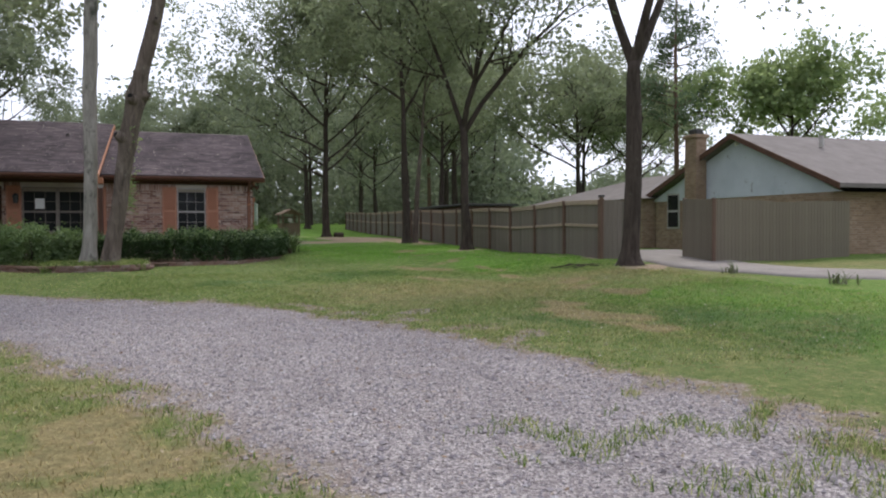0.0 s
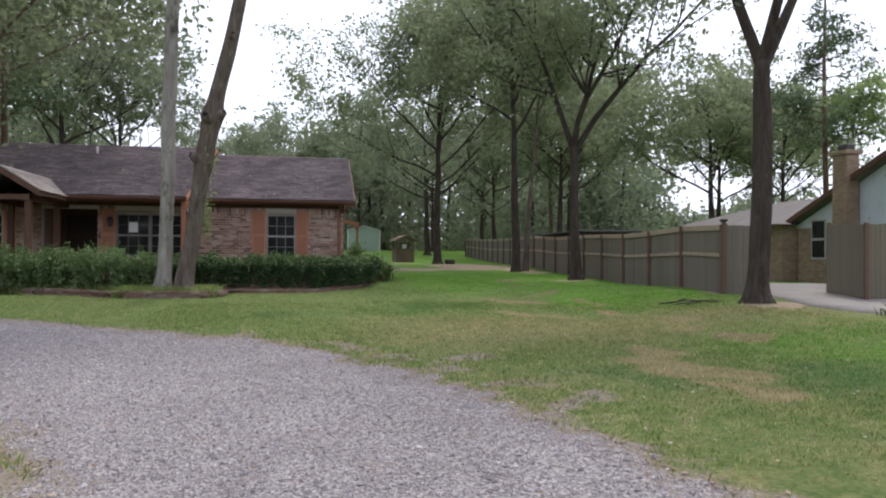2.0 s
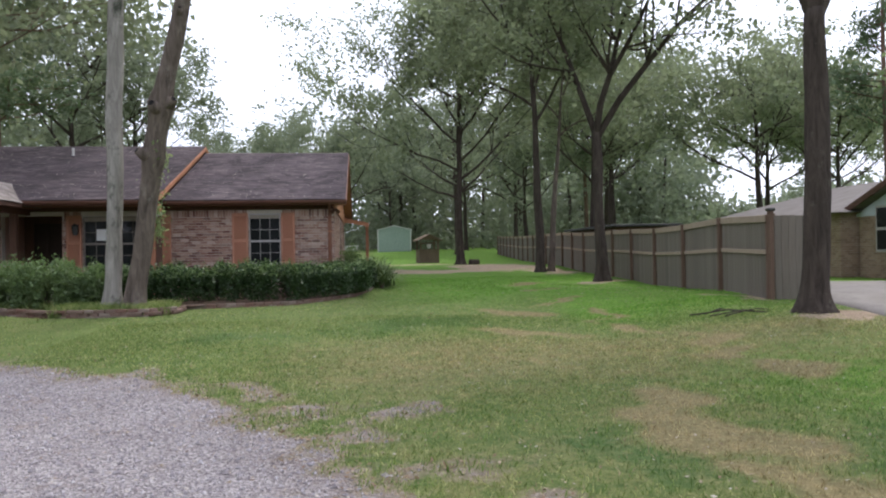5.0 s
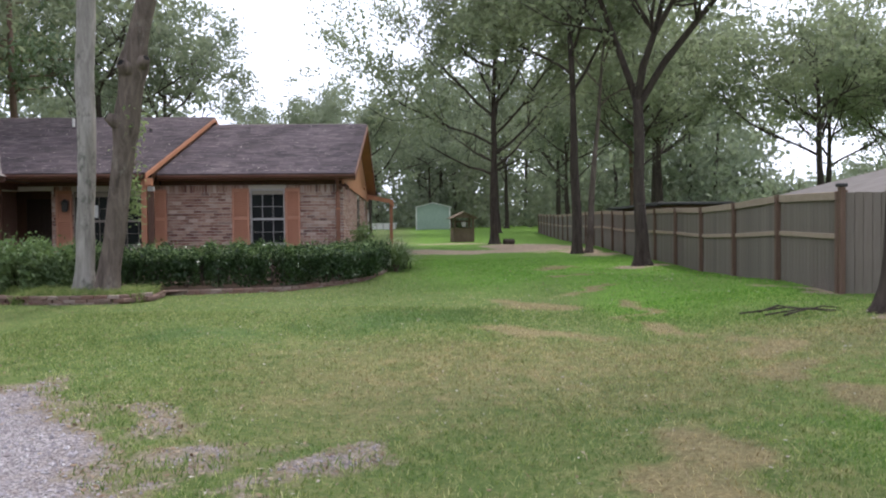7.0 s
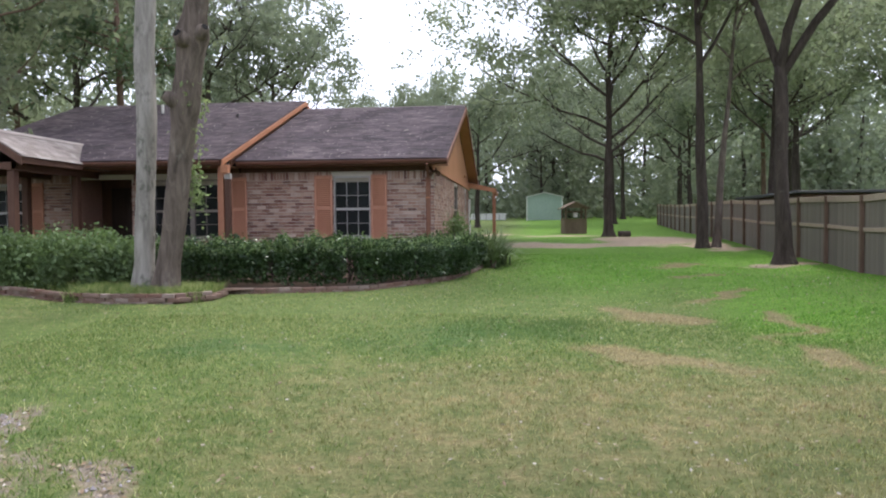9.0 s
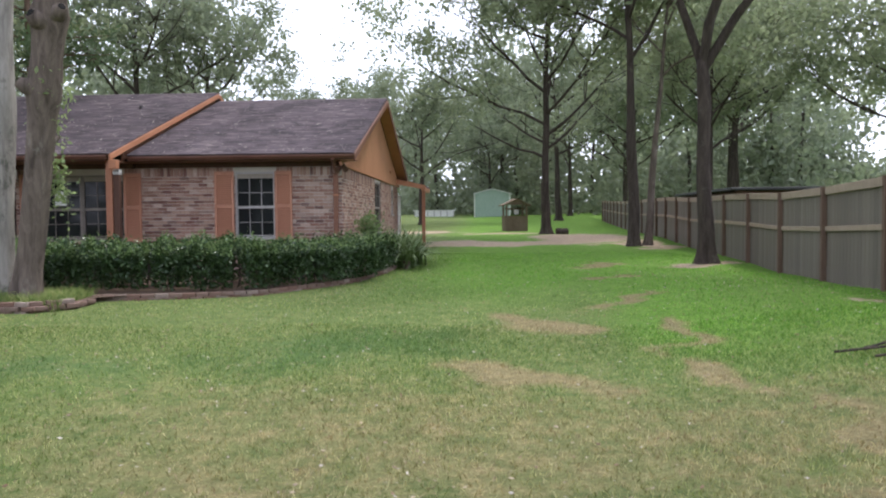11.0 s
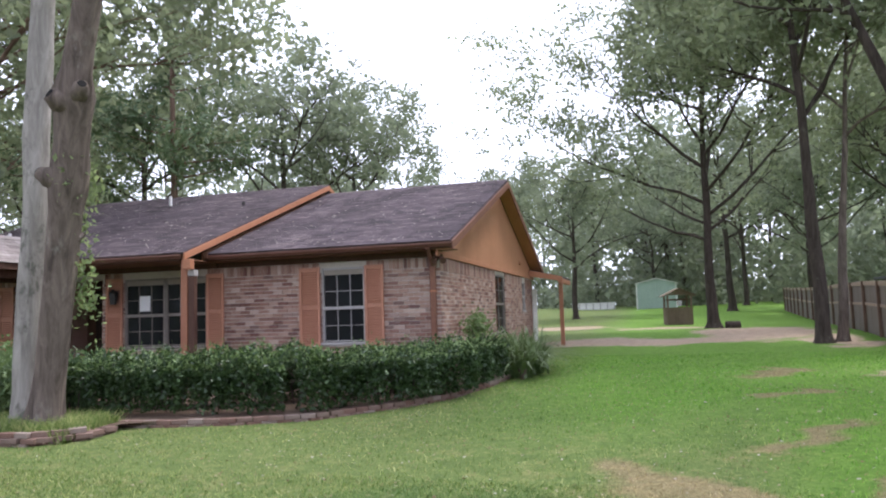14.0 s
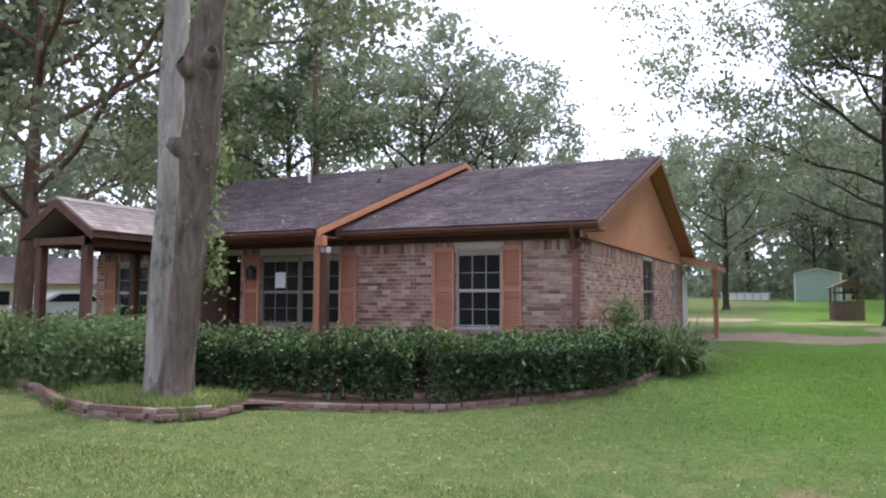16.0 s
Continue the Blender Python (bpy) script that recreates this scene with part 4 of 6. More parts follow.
def build_house():
    brick_wall("wall_south", "mottled red-brown brick front wall with soldier course", "x", 0.0, -11.9, -0.002, -0.25, 2.36, HOLES_FRONT, (-1.12, 0.0))
    brick_wall("wall_east", "mottled red-brown brick side wall under the gable", "y", 0.0, 0.0, 10.95, -0.25, 2.35, HOLES_SIDE, (0.0, 0.95), 1)
    w = thing("wall_north", "plain brick rear wall of the house", "wall", kind="structure")
    part("wall_body", box(-11.9, -0.3, 10.75, 10.95, -0.1, 2.4), M_BRICK_JOINED, w)
    w = thing("wall_west", "plain brick end wall of the house", "wall", kind="structure")
    part("wall_body", box(-11.9, -11.7, 0.25, 10.7, -0.25, 2.4), M_BRICK_JOINED, w)
    part("gable_panel", prism([(0.25, 2.42), (5.5, 4.3), (10.7, 2.42)], "x", -11.88, -11.8), M_SIDING, w)
    f = thing("floor", "plain concrete house slab", "floor", kind="structure")
    part("slab", box(-11.68, -0.24, 0.24, 10.7, -0.3, 0.1), M_CONCRETE, f)
    c = thing("ceiling", "plain ceiling inside the house", "ceiling", kind="structure")
    part("board", box(-11.68, -0.24, 0.26, 10.7, 2.45, 2.5), M_SOFFIT, c)

    # recessed entry
    e = thing("entry_recess", "dark recessed front entry of the brick house", "entry", kind="structure")
    part("side", box(-9.3, -9.102, 0.24, 1.4, 0.1, 2.44), M_BRICK_JOINED, e)
    part("side", box(-7.498, -7.3, 0.24, 1.4, 0.1, 2.44), M_BRICK_JOINED, e)
    part("back", box(-9.3, -7.3, 1.402, 1.5, 0.1, 2.44), M_BROWN, e)
    d = thing("front_door", "dark panelled front door in the shaded entry", "door", kind="structure")
    part("leaf", box(-8.8, -7.9, 1.34, 1.398, 0.1, 2.1, 0.006), M_DOOR, d)
    for x in (-8.68, -8.3):
        for z in (0.25, 1.15):
            part("panel", box(x, x + 0.28, 1.325, 1.338, z, z + 0.75, 0.006), M_DOOR, d)
    part("handle", rod((-7.97, 1.29, 1.05), (-7.97, 1.34, 1.05), 0.025), M_BLACK, d, "dark round door knob")

    # roofs
    r = thing("roof_east", "dark weathered asphalt shingle roof with fallen leaves", "roof", kind="structure")
    gable_deck(r, "deck", M_SHINGLE, -4.70, 0.33, -0.36, 2.62, 5.5, 2.62 + 5.86 * RS, 11.35, 2.62)
    L = math.hypot(5.86, 5.86 * RS)
    shingle_slope(r, (-4.70, -0.40, 2.612), (1, 0, 0), (0, 1, RS), 5.03, L, M_SHINGLE)
    part("ridge_cap", prism([(5.36, 4.665), (5.5, 4.73), (5.64, 4.665)], "x", -4.70, 0.34), M_SHINGLE, r)
    r2 = thing("roof_west", "dark weathered asphalt shingle roof littered with leaves", "roof", kind="structure")
    gable_deck(r2, "deck", M_SHINGLE, -12.25, -4.703, -1.12, 2.60, 5.5, 2.60 + 6.62 * RS, 11.35, 2.86)
    L2 = math.hypot(6.62, 6.62 * RS)
    shingle_slope(r2, (-12.25, -1.16, 2.592), (1, 0, 0), (0, 1, RS), 7.55, L2, M_SHINGLE)
    part("ridge_cap", prism([(5.36, 4.885), (5.5, 4.96), (5.64, 4.885)], "x", -12.25, -4.69), M_SHINGLE, r2)

    # rake boards and fascias
    t = thing("trim_east", "terracotta-painted rake boards and brown eave gutter", "trim", kind="structure")
    for sy, ey in ((-0.42, 5.5), (11.4, 5.5)):
        zs, ze = 2.60, 4.66
        part("rake_board", prism([(sy, zs), (ey, ze), (ey, ze - 0.15), (sy, zs - 0.15)], "x", 0.335, 0.365), M_RAKE, t)
    part("rake_soffit", prism([(-0.36, 2.47), (5.5, 4.535), (5.5, 4.52), (-0.36, 2.455)], "x", 0.03, 0.33), M_SIDING, t)
    part("rake_soffit", prism([(11.35, 2.47), (5.5, 4.535), (5.5, 4.52), (11.35, 2.455)], "x", 0.03, 0.33), M_SIDING, t)
    part("fascia", box(-4.68, 0.33, -0.385, -0.362, 2.48, 2.60), M_BROWN, t)
    # Added filler over the brick; its dark brown carries the shade under the eave.
    part("frieze_board", box(-4.68, -0.05, -0.022, 0.12, 2.362, 2.468), M_BROWN, t)
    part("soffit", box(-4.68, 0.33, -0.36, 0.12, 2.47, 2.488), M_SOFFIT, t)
    part("gutter", prism([(-0.47, 2.56), (-0.47, 2.59), (-0.39, 2.59), (-0.39, 2.505), (-0.43, 2.505)], "x", -4.66, 0.36), M_GUTTER, t)
    g = thing("gable_east", "terracotta-painted plywood gable panel over the brick", "gable", kind="structure")
    part("gable_panel", prism([(-0.30, 2.452), (5.5, 4.50), (11.28, 2.452)], "x", -0.05, 0.02), M_SIDING, g)
    part("band_board", box(0.0, 0.045, -0.30, 11.2, 2.355, 2.45, 0.005), M_TRIM, g)
    part("vent", rod((0.02, 8.6, 2.75), (0.06, 8.6, 2.75), 0.05), M_TRIM, g)

    t2 = thing("trim_west", "orange rake board and brown eave fascia of the higher roof", "trim", kind="structure")
    part("rake_board", prism([(-1.2, 2.58), (5.5, 4.94), (5.5, 4.82), (-1.2, 2.46)], "x", -4.70, -4.665), M_TRIM, t2)
    part("rake_board", prism([(5.5, 4.94), (6.1, 4.73), (6.1, 4.61), (5.5, 4.82)], "x", -4.70, -4.665), M_TRIM, t2)
    part("rake_wall", prism([(-0.4, 2.66), (5.5, 4.72), (5.5, 4.60), (-0.4, 2.5)], "x", -4.83, -4.79), M_SOFFIT, t2)
    part("rake_return", box(-4.72, -4.55, -1.2, -1.05, 2.28, 2.47, 0.01), M_TRIM, t2)
    part("fascia", box(-12.2, -4.72, -1.148, -1.122, 2.46, 2.58), M_BROWN, t2)
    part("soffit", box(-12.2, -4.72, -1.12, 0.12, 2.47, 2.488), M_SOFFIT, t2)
    part("gutter", prism([(-1.23, 2.54), (-1.23, 2.57), (-1.15, 2.57), (-1.15, 2.485), (-1.19, 2.485)], "x", -12.2, -4.75), M_GUTTER, t2)
    # Same added filler here, dark for the shade below the west eave.
    part("frieze_board", box(-11.8, -4.75, -0.024, 0.12, 2.362, 2.468), M_BROWN, t2)

    # downspout at the corner with its elbow
    d = thing("downspout", "brown-painted metal downspout at the brick corner", "downspout")
    part("elbow", rod((-0.12, -0.42, 2.5), (-0.13, -0.1, 2.2), 0.042, sides=8), M_GUTTER, d)
    part("pipe", box(-0.19, -0.08, -0.1, -0.012, -0.05, 2.24, 0.012), M_RAKE, d)
    for z in (0.6, 1.7):
        part("strap", box(-0.2, -0.07, -0.106, -0.004, z, z + 0.03), M_TRIM, d)
    lamp = thing("flood_light", "twin dark flood light under the eave corner", "lamp")
    part("base", rod((0.02, -0.1, 2.36), (0.02, -0.1, 2.40), 0.06), M_BROWN, lamp)
    for dx in (-0.05, 0.07):
        part("lamp_head", rod((0.02 + dx * 0.4, -0.1, 2.34), (0.02 + dx * 1.5, -0.24, 2.26), 0.035, 0.06), M_BROWN, lamp)

    # windows
    sash_window("window_1", "white-framed double-hung window with dark panes", -2.42, -1.53, 0.80, 2.25)
    shutter(-2.88, -2.44, 0.71, 2.27)
    shutter(-1.51, -1.125, 0.71, 2.27)
    sash_window("window_2", "double-hung window with a paper notice behind the glass", -6.95, -5.98, 0.80, 2.22, notice=True, fm=M_FRAME_SHADED)
    sash_window("window_3", "white-framed double-hung window beside the porch post", -5.95, -4.98, 0.80, 2.22, fm=M_FRAME_SHADED)
    tagged(new("window_mullion", mesh_box(-5.98, -5.95, 0.0, 0.12, 0.80, 2.22, M_FRAME_SHADED)), "pale mullion between paired windows", "window", kind="structure")
    shutter(-7.38, -6.97, 0.71, 2.25)
    shutter(-4.96, -4.56, 0.71, 2.25)
    sash_window("window_4", "shaded double-hung window under the porch canopy", -11.2, -10.2, 0.85, 2.15)
    shutter(-11.6, -11.22, 0.76, 2.18)
    shutter(-10.18, -9.8, 0.76, 2.18)
    sash_window("window_5", "tall dark window in the brick side wall", 5.05, 6.3, 0.80, 2.26, 90, blind=0.0, cols=2, fm=M_FRAME_SHADED)
    sash_window("window_6", "small high window in the brick side wall", 9.05, 9.65, 1.35, 2.22, 90, blind=0.0, cols=2, rows=1)

    # posts under the west roof
    post = thing("porch_post", "orange-painted timber post under the roof corner", "post", group="porch posts")
    part("shaft", box(-4.86, -4.72, -1.05, -0.91, -0.15, 2.47, 0.008), M_POST, post)
    part("cap", box(-4.70, -4.56, -1.06, -0.92, 2.16, 2.27, 0.006), M_FRAME, post, "pale capped bracket")
    part("side_timber", box(-4.70, -4.57, -1.04, -0.93, -0.15, 2.155, 0.008), M_BROWN, post, "dark grey-brown side timber")

    # lantern beside the entry
    l = thing("wall_lantern", "black iron wall lantern beside the front entry", "lantern")
    part("back_plate", box(-7.16, -7.04, -0.03, -0.004, 1.75, 2.0, 0.006), M_BLACK, l)
    part("arm", rod((-7.1, -0.03, 1.95), (-7.1, -0.16, 2.0), 0.012), M_BLACK, l)
    part("cage", rod((-7.1, -0.16, 1.70), (-7.1, -0.16, 1.93), 0.06, 0.09, 6), M_BLACK, l)
    part("roof", rod((-7.1, -0.16, 1.93), (-7.1, -0.16, 2.02), 0.11, 0.02, 6), M_BLACK, l)

    # pipes on the roof
    for x, y, tall, mat in ((-8.6, 3.9, 0.32, M_WHITE), (-6.05, 3.3, 0.12, M_BLACK), (-11.0, 1.0, 0.2, M_WHITE)):
        z = 2.60 + (y + 1.12) * RS
        p = thing("vent_pipe", ("white plastic vent pipe on the shingles" if mat is M_WHITE else "short dark vent pipe on the shingles"), "pipe", (x, y, z), group="roof vents")
        part("pipe", rod((0, 0, -0.05), (0, 0, tall), 0.04, sides=12), mat, p)
        part("collar", rod((0, 0, -0.02), (0, 0, 0.06), 0.09, 0.05, 12), M_SHINGLE, p)

    # back porch
    b = thing("back_porch", "small terracotta-trimmed back porch roof with a post", "porch", (0, 0, 0))
    part("roof", prism([(-0.4, 2.74), (1.05, 2.40), (1.05, 2.34), (-0.4, 2.68)], "y", 10.45, 13.0), M_SHINGLE, b)
    part("fascia", prism([(0.02, 2.63), (1.07, 2.385), (1.07, 2.24), (0.02, 2.44)], "y", 10.40, 10.44), M_TRIM, b)
    part("beam", box(0.92, 1.05, 10.45, 13.0, 2.20, 2.345, 0.006), M_TRIM, b)
    part("post", box(0.92, 1.04, 10.6, 10.72, -0.1, 2.198, 0.006), M_POST, b)
    part("white_panel", box(-0.1, 0.0, 11.2, 12.0, 0.1, 2.05), M_WHITE, b, "white back door edge")


def mesh_box(x0, x1, y0, y1, z0, z1, mat):
    me = bpy.data.meshes.new("box")
    bm = box(x0, x1, y0, y1, z0, z1, 0.003)
    bm.to_mesh(me), bm.free()
    me.materials.append(mat)
    return me


def build_canopy():
    """The gabled porch canopy before the entry."""
    c = thing("porch_canopy", "gabled entry canopy with pale brown shingles on timber posts", "canopy")
    x0, xm, x1, yf, yb = -9.95, -9.0, -8.05, -3.3, 1.4
    ze, zm = 2.54, 3.14
    s = (zm - ze) / (x1 - xm)
    part("deck", prism([(x0, ze), (xm, zm), (x1, ze), (x1, ze - 0.1), (xm, zm - 0.1), (x0, ze - 0.1)], "y", yf, yb), M_SHINGLE_LIGHT, c)
    rise = math.hypot(x1 - xm, zm - ze)
    shingle_slope(c, (x1 + 0.03, yf, ze - 0.016), (0, 1, 0), (-1, 0, s), yb - yf, rise, M_SHINGLE_LIGHT, 0.13, 0.25)
    shingle_slope(c, (x0 - 0.03, yb, ze - 0.016), (0, -1, 0), (1, 0, s), yb - yf, rise, M_SHINGLE_LIGHT, 0.13, 0.25)
    part("ridge_cap", prism([(xm - 0.12, zm - 0.03), (xm, zm + 0.045), (xm + 0.12, zm - 0.03)], "y", yf - 0.02, yb), M_SHINGLE_LIGHT, c)
    for xa, xb in ((x0 - 0.04, xm), (x1 + 0.04, xm)):
        part("barge_board", prism([(xa, ze - 0.03), (xb, zm + 0.0), (xb, zm - 0.17), (xa, ze - 0.19)], "y", yf - 0.04, yf - 0.005), M_BROWN, c)
    for x in (x0 + 0.25, x1 - 0.4):
        part("beam", box(x, x + 0.14, yf + 0.05, -0.05, 2.26, 2.43, 0.008), M_BROWN, c)
        part("fascia", box(x0 - 0.03 if x < xm else x1, x0 if x < xm else x1 + 0.03, yf, -1.2, 2.40, 2.53), M_BROWN, c)
    part("tie_beam", box(x0 + 0.25, x1 - 0.26, yf + 0.06, yf + 0.2, 2.28, 2.42, 0.008), M_BROWN, c)
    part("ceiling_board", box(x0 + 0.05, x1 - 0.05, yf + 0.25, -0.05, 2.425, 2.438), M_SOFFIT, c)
    for x in (x0 + 0.25, x1 - 0.40):
        for y in (yf + 0.10, -1.0):
            part("post", box(x, x + 0.16, y, y + 0.16, -0.3, 2.262, 0.012), M_BROWN, c)
    s = thing("porch_slab", "reddish concrete porch path beside the hedge", "path", kind="structure")
    part("slab", box(-11.5, -7.3, -2.2, 1.3, -0.3, 0.06, 0.02), M_CONCRETE, s)


# ---- fences ----
def fence_run(name, label, a, b, height, mat, rail_side=1, posts=True, panel=2.44, rails=(0.92,), single=0, board=0.14, cap=True):
    """A board fence between two points on the ground, with posts, rails and a cap board on one side."""
    a, b = Vector(a), Vector(b)
    d = (b - a)
    length = d.length
    f = thing(name, label, "fence", (0, 0, 0))
    rz = math.atan2(d.y, d.x)
    u = d.normalized()
    n = Vector((-u.y, u.x)) * rail_side
    zz = lambda s: float(level(a.x + u.x * s, a.y + u.y * s))
    R = Matrix.Rotation(rz, 3, "Z")
    c, h = [], []
    rnd = random.Random(int(length * 10))
    s = 0.0
    k = 0
    while s < length - 0.02:
        w = min(board, length - s)
        top = height + rnd.uniform(-0.012, 0.008)
        mid = (a.x + u.x * (s + w / 2), a.y + u.y * (s + w / 2))
        z = zz(s)
        if k < single:
            me = mesh_box(-w / 2 + 0.003, w / 2 - 0.003, -0.009, 0.009, 0, top, M_FENCE_ONE if mat is M_FENCE else M_TANFENCE_ONE)
            ob = under("board", me, f)
            ob.matrix_basis = pose(*mid, z - 0.02, 0, 0, math.degrees(rz) + rnd.uniform(-0.3, 0.3))
        else:
            c.append((*mid, z + top / 2 - 0.02)), h.append((w / 2 - 0.003, 0.009, top / 2))
        s += board
        k += 1
    if c:
        many_boxes("boarding", c, h, mat, f, rot=np.array(R))
    m = max(1, round(length / panel))
    for i in range(m + 1):
        s = length * i / m
        p = a + u * s + n * 0.055
        z = zz(s)
        if posts:
            part("post", box(-0.045, 0.045, -0.045, 0.045, -0.1, height + 0.015, 0.008), M_POSTWOOD, f).matrix_basis = pose(p.x, p.y, z, 0, 0, math.degrees(rz))
        if i < m:
            s2 = length * (i + 1) / m
            z2 = zz(s2)
            q = a + u * ((s + s2) / 2) + n * 0.03
            tilt = math.degrees(math.atan2(z2 - z, s2 - s))
            for rz_ in rails:
                part("rail", box(-(s2 - s) / 2 + 0.05, (s2 - s) / 2 - 0.05, -0.02, 0.02, -0.045, 0.045, 0.006), M_RAIL, f).matrix_basis = Matrix.Translation((q.x, q.y, (z + z2) / 2 + rz_)) @ R.to_4x4() @ pose(0, 0, 0, 0, -tilt, 0)
            if cap:
                part("cap_board", box(-(s2 - s) / 2, (s2 - s) / 2, -0.02, 0.02, -0.07, 0.07, 0.006), M_RAIL, f).matrix_basis = Matrix.Translation((q.x, q.y, (z + z2) / 2 + height - 0.06)) @ R.to_4x4() @ pose(0, 0, 0, 0, -tilt, 0)
    return f


def build_fences():
    fence_run("board_fence", "long weathered grey board fence with timber rails", (8.72, -8.0), (12.9, 45.0), 1.64, M_FENCE, 1, single=120)
    fence_run("board_fence", "short return of weathered boards at the fence corner", (8.76, -8.03), (9.5, -8.1), 1.66, M_FENCE, 1, panel=0.8, cap=False, rails=(), single=60)
    fence_run("tan_fence", "tan board privacy fence beside the concrete drive", (11.2, -9.6), (17.0, -8.7), 1.72, M_TANFENCE, 1, posts=False, cap=False, rails=(), single=60)
    fence_run("tan_fence", "short tan board fence end at the drive gate", (11.15, -9.6), (11.5, -7.9), 1.72, M_TANFENCE, -1, posts=True, cap=False, rails=(), panel=1.7, single=60)
    p = thing("corner_post", "dark timber corner post with a flat cap", "post", (8.68, -8.06, float(level(8.7, -8))))
    part("shaft", box(-0.045, 0.045, -0.045, 0.045, -0.1, 1.72, 0.01), M_POSTWOOD, p)
    part("cap", box(-0.07, 0.07, -0.07, 0.07, 1.72, 1.78, 0.012), M_BLACK, p)


# ---- the neighbouring house ----
def build_neighbour():
    h = thing("neighbour_house", "tan brick house with blue-grey gable and grey shingle roof", "house")
    X, y0, y1, ym = 17.0, -8.1, 1.2, -3.85
    part("wall", box(X, 34, y0, y1, -0.4, 2.0), M_TANBRICK, h)
    part("gable", prism([(y0 - 0.3, 2.0), (ym, 4.12), (y1 + 0.3, 2.0)], "x", X - 0.03, X + 0.1), M_BLUEGREY, h)
    roof = part("roof", prism([(y0 - 0.55, 2.24), (ym, 4.32), (y1 + 0.55, 2.14), (y1 + 0.55, 2.0), (ym, 4.17), (y0 - 0.55, 2.1)], "x", X - 0.35, 34.5), M_SHINGLE_GREY, h)
    for sy in (y0 - 0.58, y1 + 0.58):
        part("rake_board", prism([(sy, 2.24 if sy < ym else 2.14), (ym, 4.33), (ym, 4.13), (sy, 2.04 if sy < ym else 1.94)], "x", X - 0.40, X - 0.36), M_BROWN, h)
    for x, y in ((19.5, -5.2), (21.5, -6.3)):
        z = 2.24 + (y - y0 + 0.55) * 0.478
        part("roof_vent", rod((x, y, z - 0.1), (x, y, z + 0.3), 0.09, sides=10), M_FRAME, roof)
    ch = part("chimney", box(X - 0.55, X - 0.05, -2.15, -1.45, -0.4, 4.45, 0.02), M_TANBRICK, h, "tall tan brick chimney")
    part("crown", box(X - 0.62, X + 0.02, -2.22, -1.38, 4.35, 4.5, 0.02), M_TANBRICK, ch)
    part("chimney_cap", box(X - 0.48, X - 0.12, -2.05, -1.6, 4.5, 4.72, 0.03), M_BLACK, ch, "black metal chimney cap")
    w = part("window", box(X - 0.045, X - 0.005, -0.45, 0.35, 0.85, 2.3, 0.005), M_FRAME, h)
    for z0, z1 in ((0.92, 1.53), (1.62, 2.23)):
        part("pane", box(X - 0.06, X - 0.046, -0.38, 0.28, z0, z1), M_GLASS, w)
    part("gable_light", rod((X - 0.15, ym, 3.92), (X - 0.02, ym, 3.97), 0.06), M_WHITE, h)
    # lower rear wing
    part("rear_wall", box(X - 0.6, 30, 1.3, 11, -0.2, 2.16), M_TANBRICK, h)
    bm = bmesh.new()
    v = [bm.verts.new(p) for p in ((X - 1.1, 0.95, 2.15), (31, 0.95, 2.15), (31, 11.5, 2.15), (X - 1.1, 11.5, 2.15), (X + 3.4, 5.0, 3.5), (28, 5.0, 3.5), (28, 7.5, 3.5), (X + 3.4, 7.5, 3.5))]
    for q in ((0, 1, 5, 4), (1, 2, 6, 5), (2, 3, 7, 6), (3, 0, 4, 7), (4, 5, 6, 7), (3, 2, 1, 0)):
        bm.faces.new([v[i] for i in q])
    part("rear_roof", bm, M_SHINGLE_GREY, h)
    s = thing("flat_shed", "low flat-roofed shed behind the board fence", "shed")
    part("wall", box(14.2, 17.5, 17, 26, 0.2, 2.3), M_BROWN, s)
    part("roof", box(13.9, 17.8, 16.7, 26.3, 2.32, 2.45, 0.02), M_BLACK, s)


def strip(name, label, line, width, mat, lift=0.02, kind="structure"):
    """A paved strip that follows the ground along a line."""
    pts = []
    for a, b in zip(line[:-1], line[1:]):
        k = max(2, int((Vector(b) - Vector(a)).length / 0.5))
        pts += [Vector(a).lerp(Vector(b), i / k) for i in range(k)]
    pts.append(Vector(line[-1]))
    v, f = [], []
    for i, p in enumerate(pts):
        d = (pts[min(i + 1, len(pts) - 1)] - pts[max(i - 1, 0)]).normalized()
        n = Vector((-d.y, d.x))
        for s, drop in ((-0.5, 0.15), (-0.5, 0), (-0.17, 0), (0.17, 0), (0.5, 0), (0.5, 0.15)):
            q = p + n * s * width
            v.append((q.x, q.y, float(level(q.x, q.y)) + lift - drop))
    for i in range(len(pts) - 1):
        for k in range(5):
            a = i * 6 + k
            f.append((a, a + 1, a + 7, a + 6))
    return tagged(new(name, mesh_of(name, v, f, mat, True)), label, name, kind=kind)


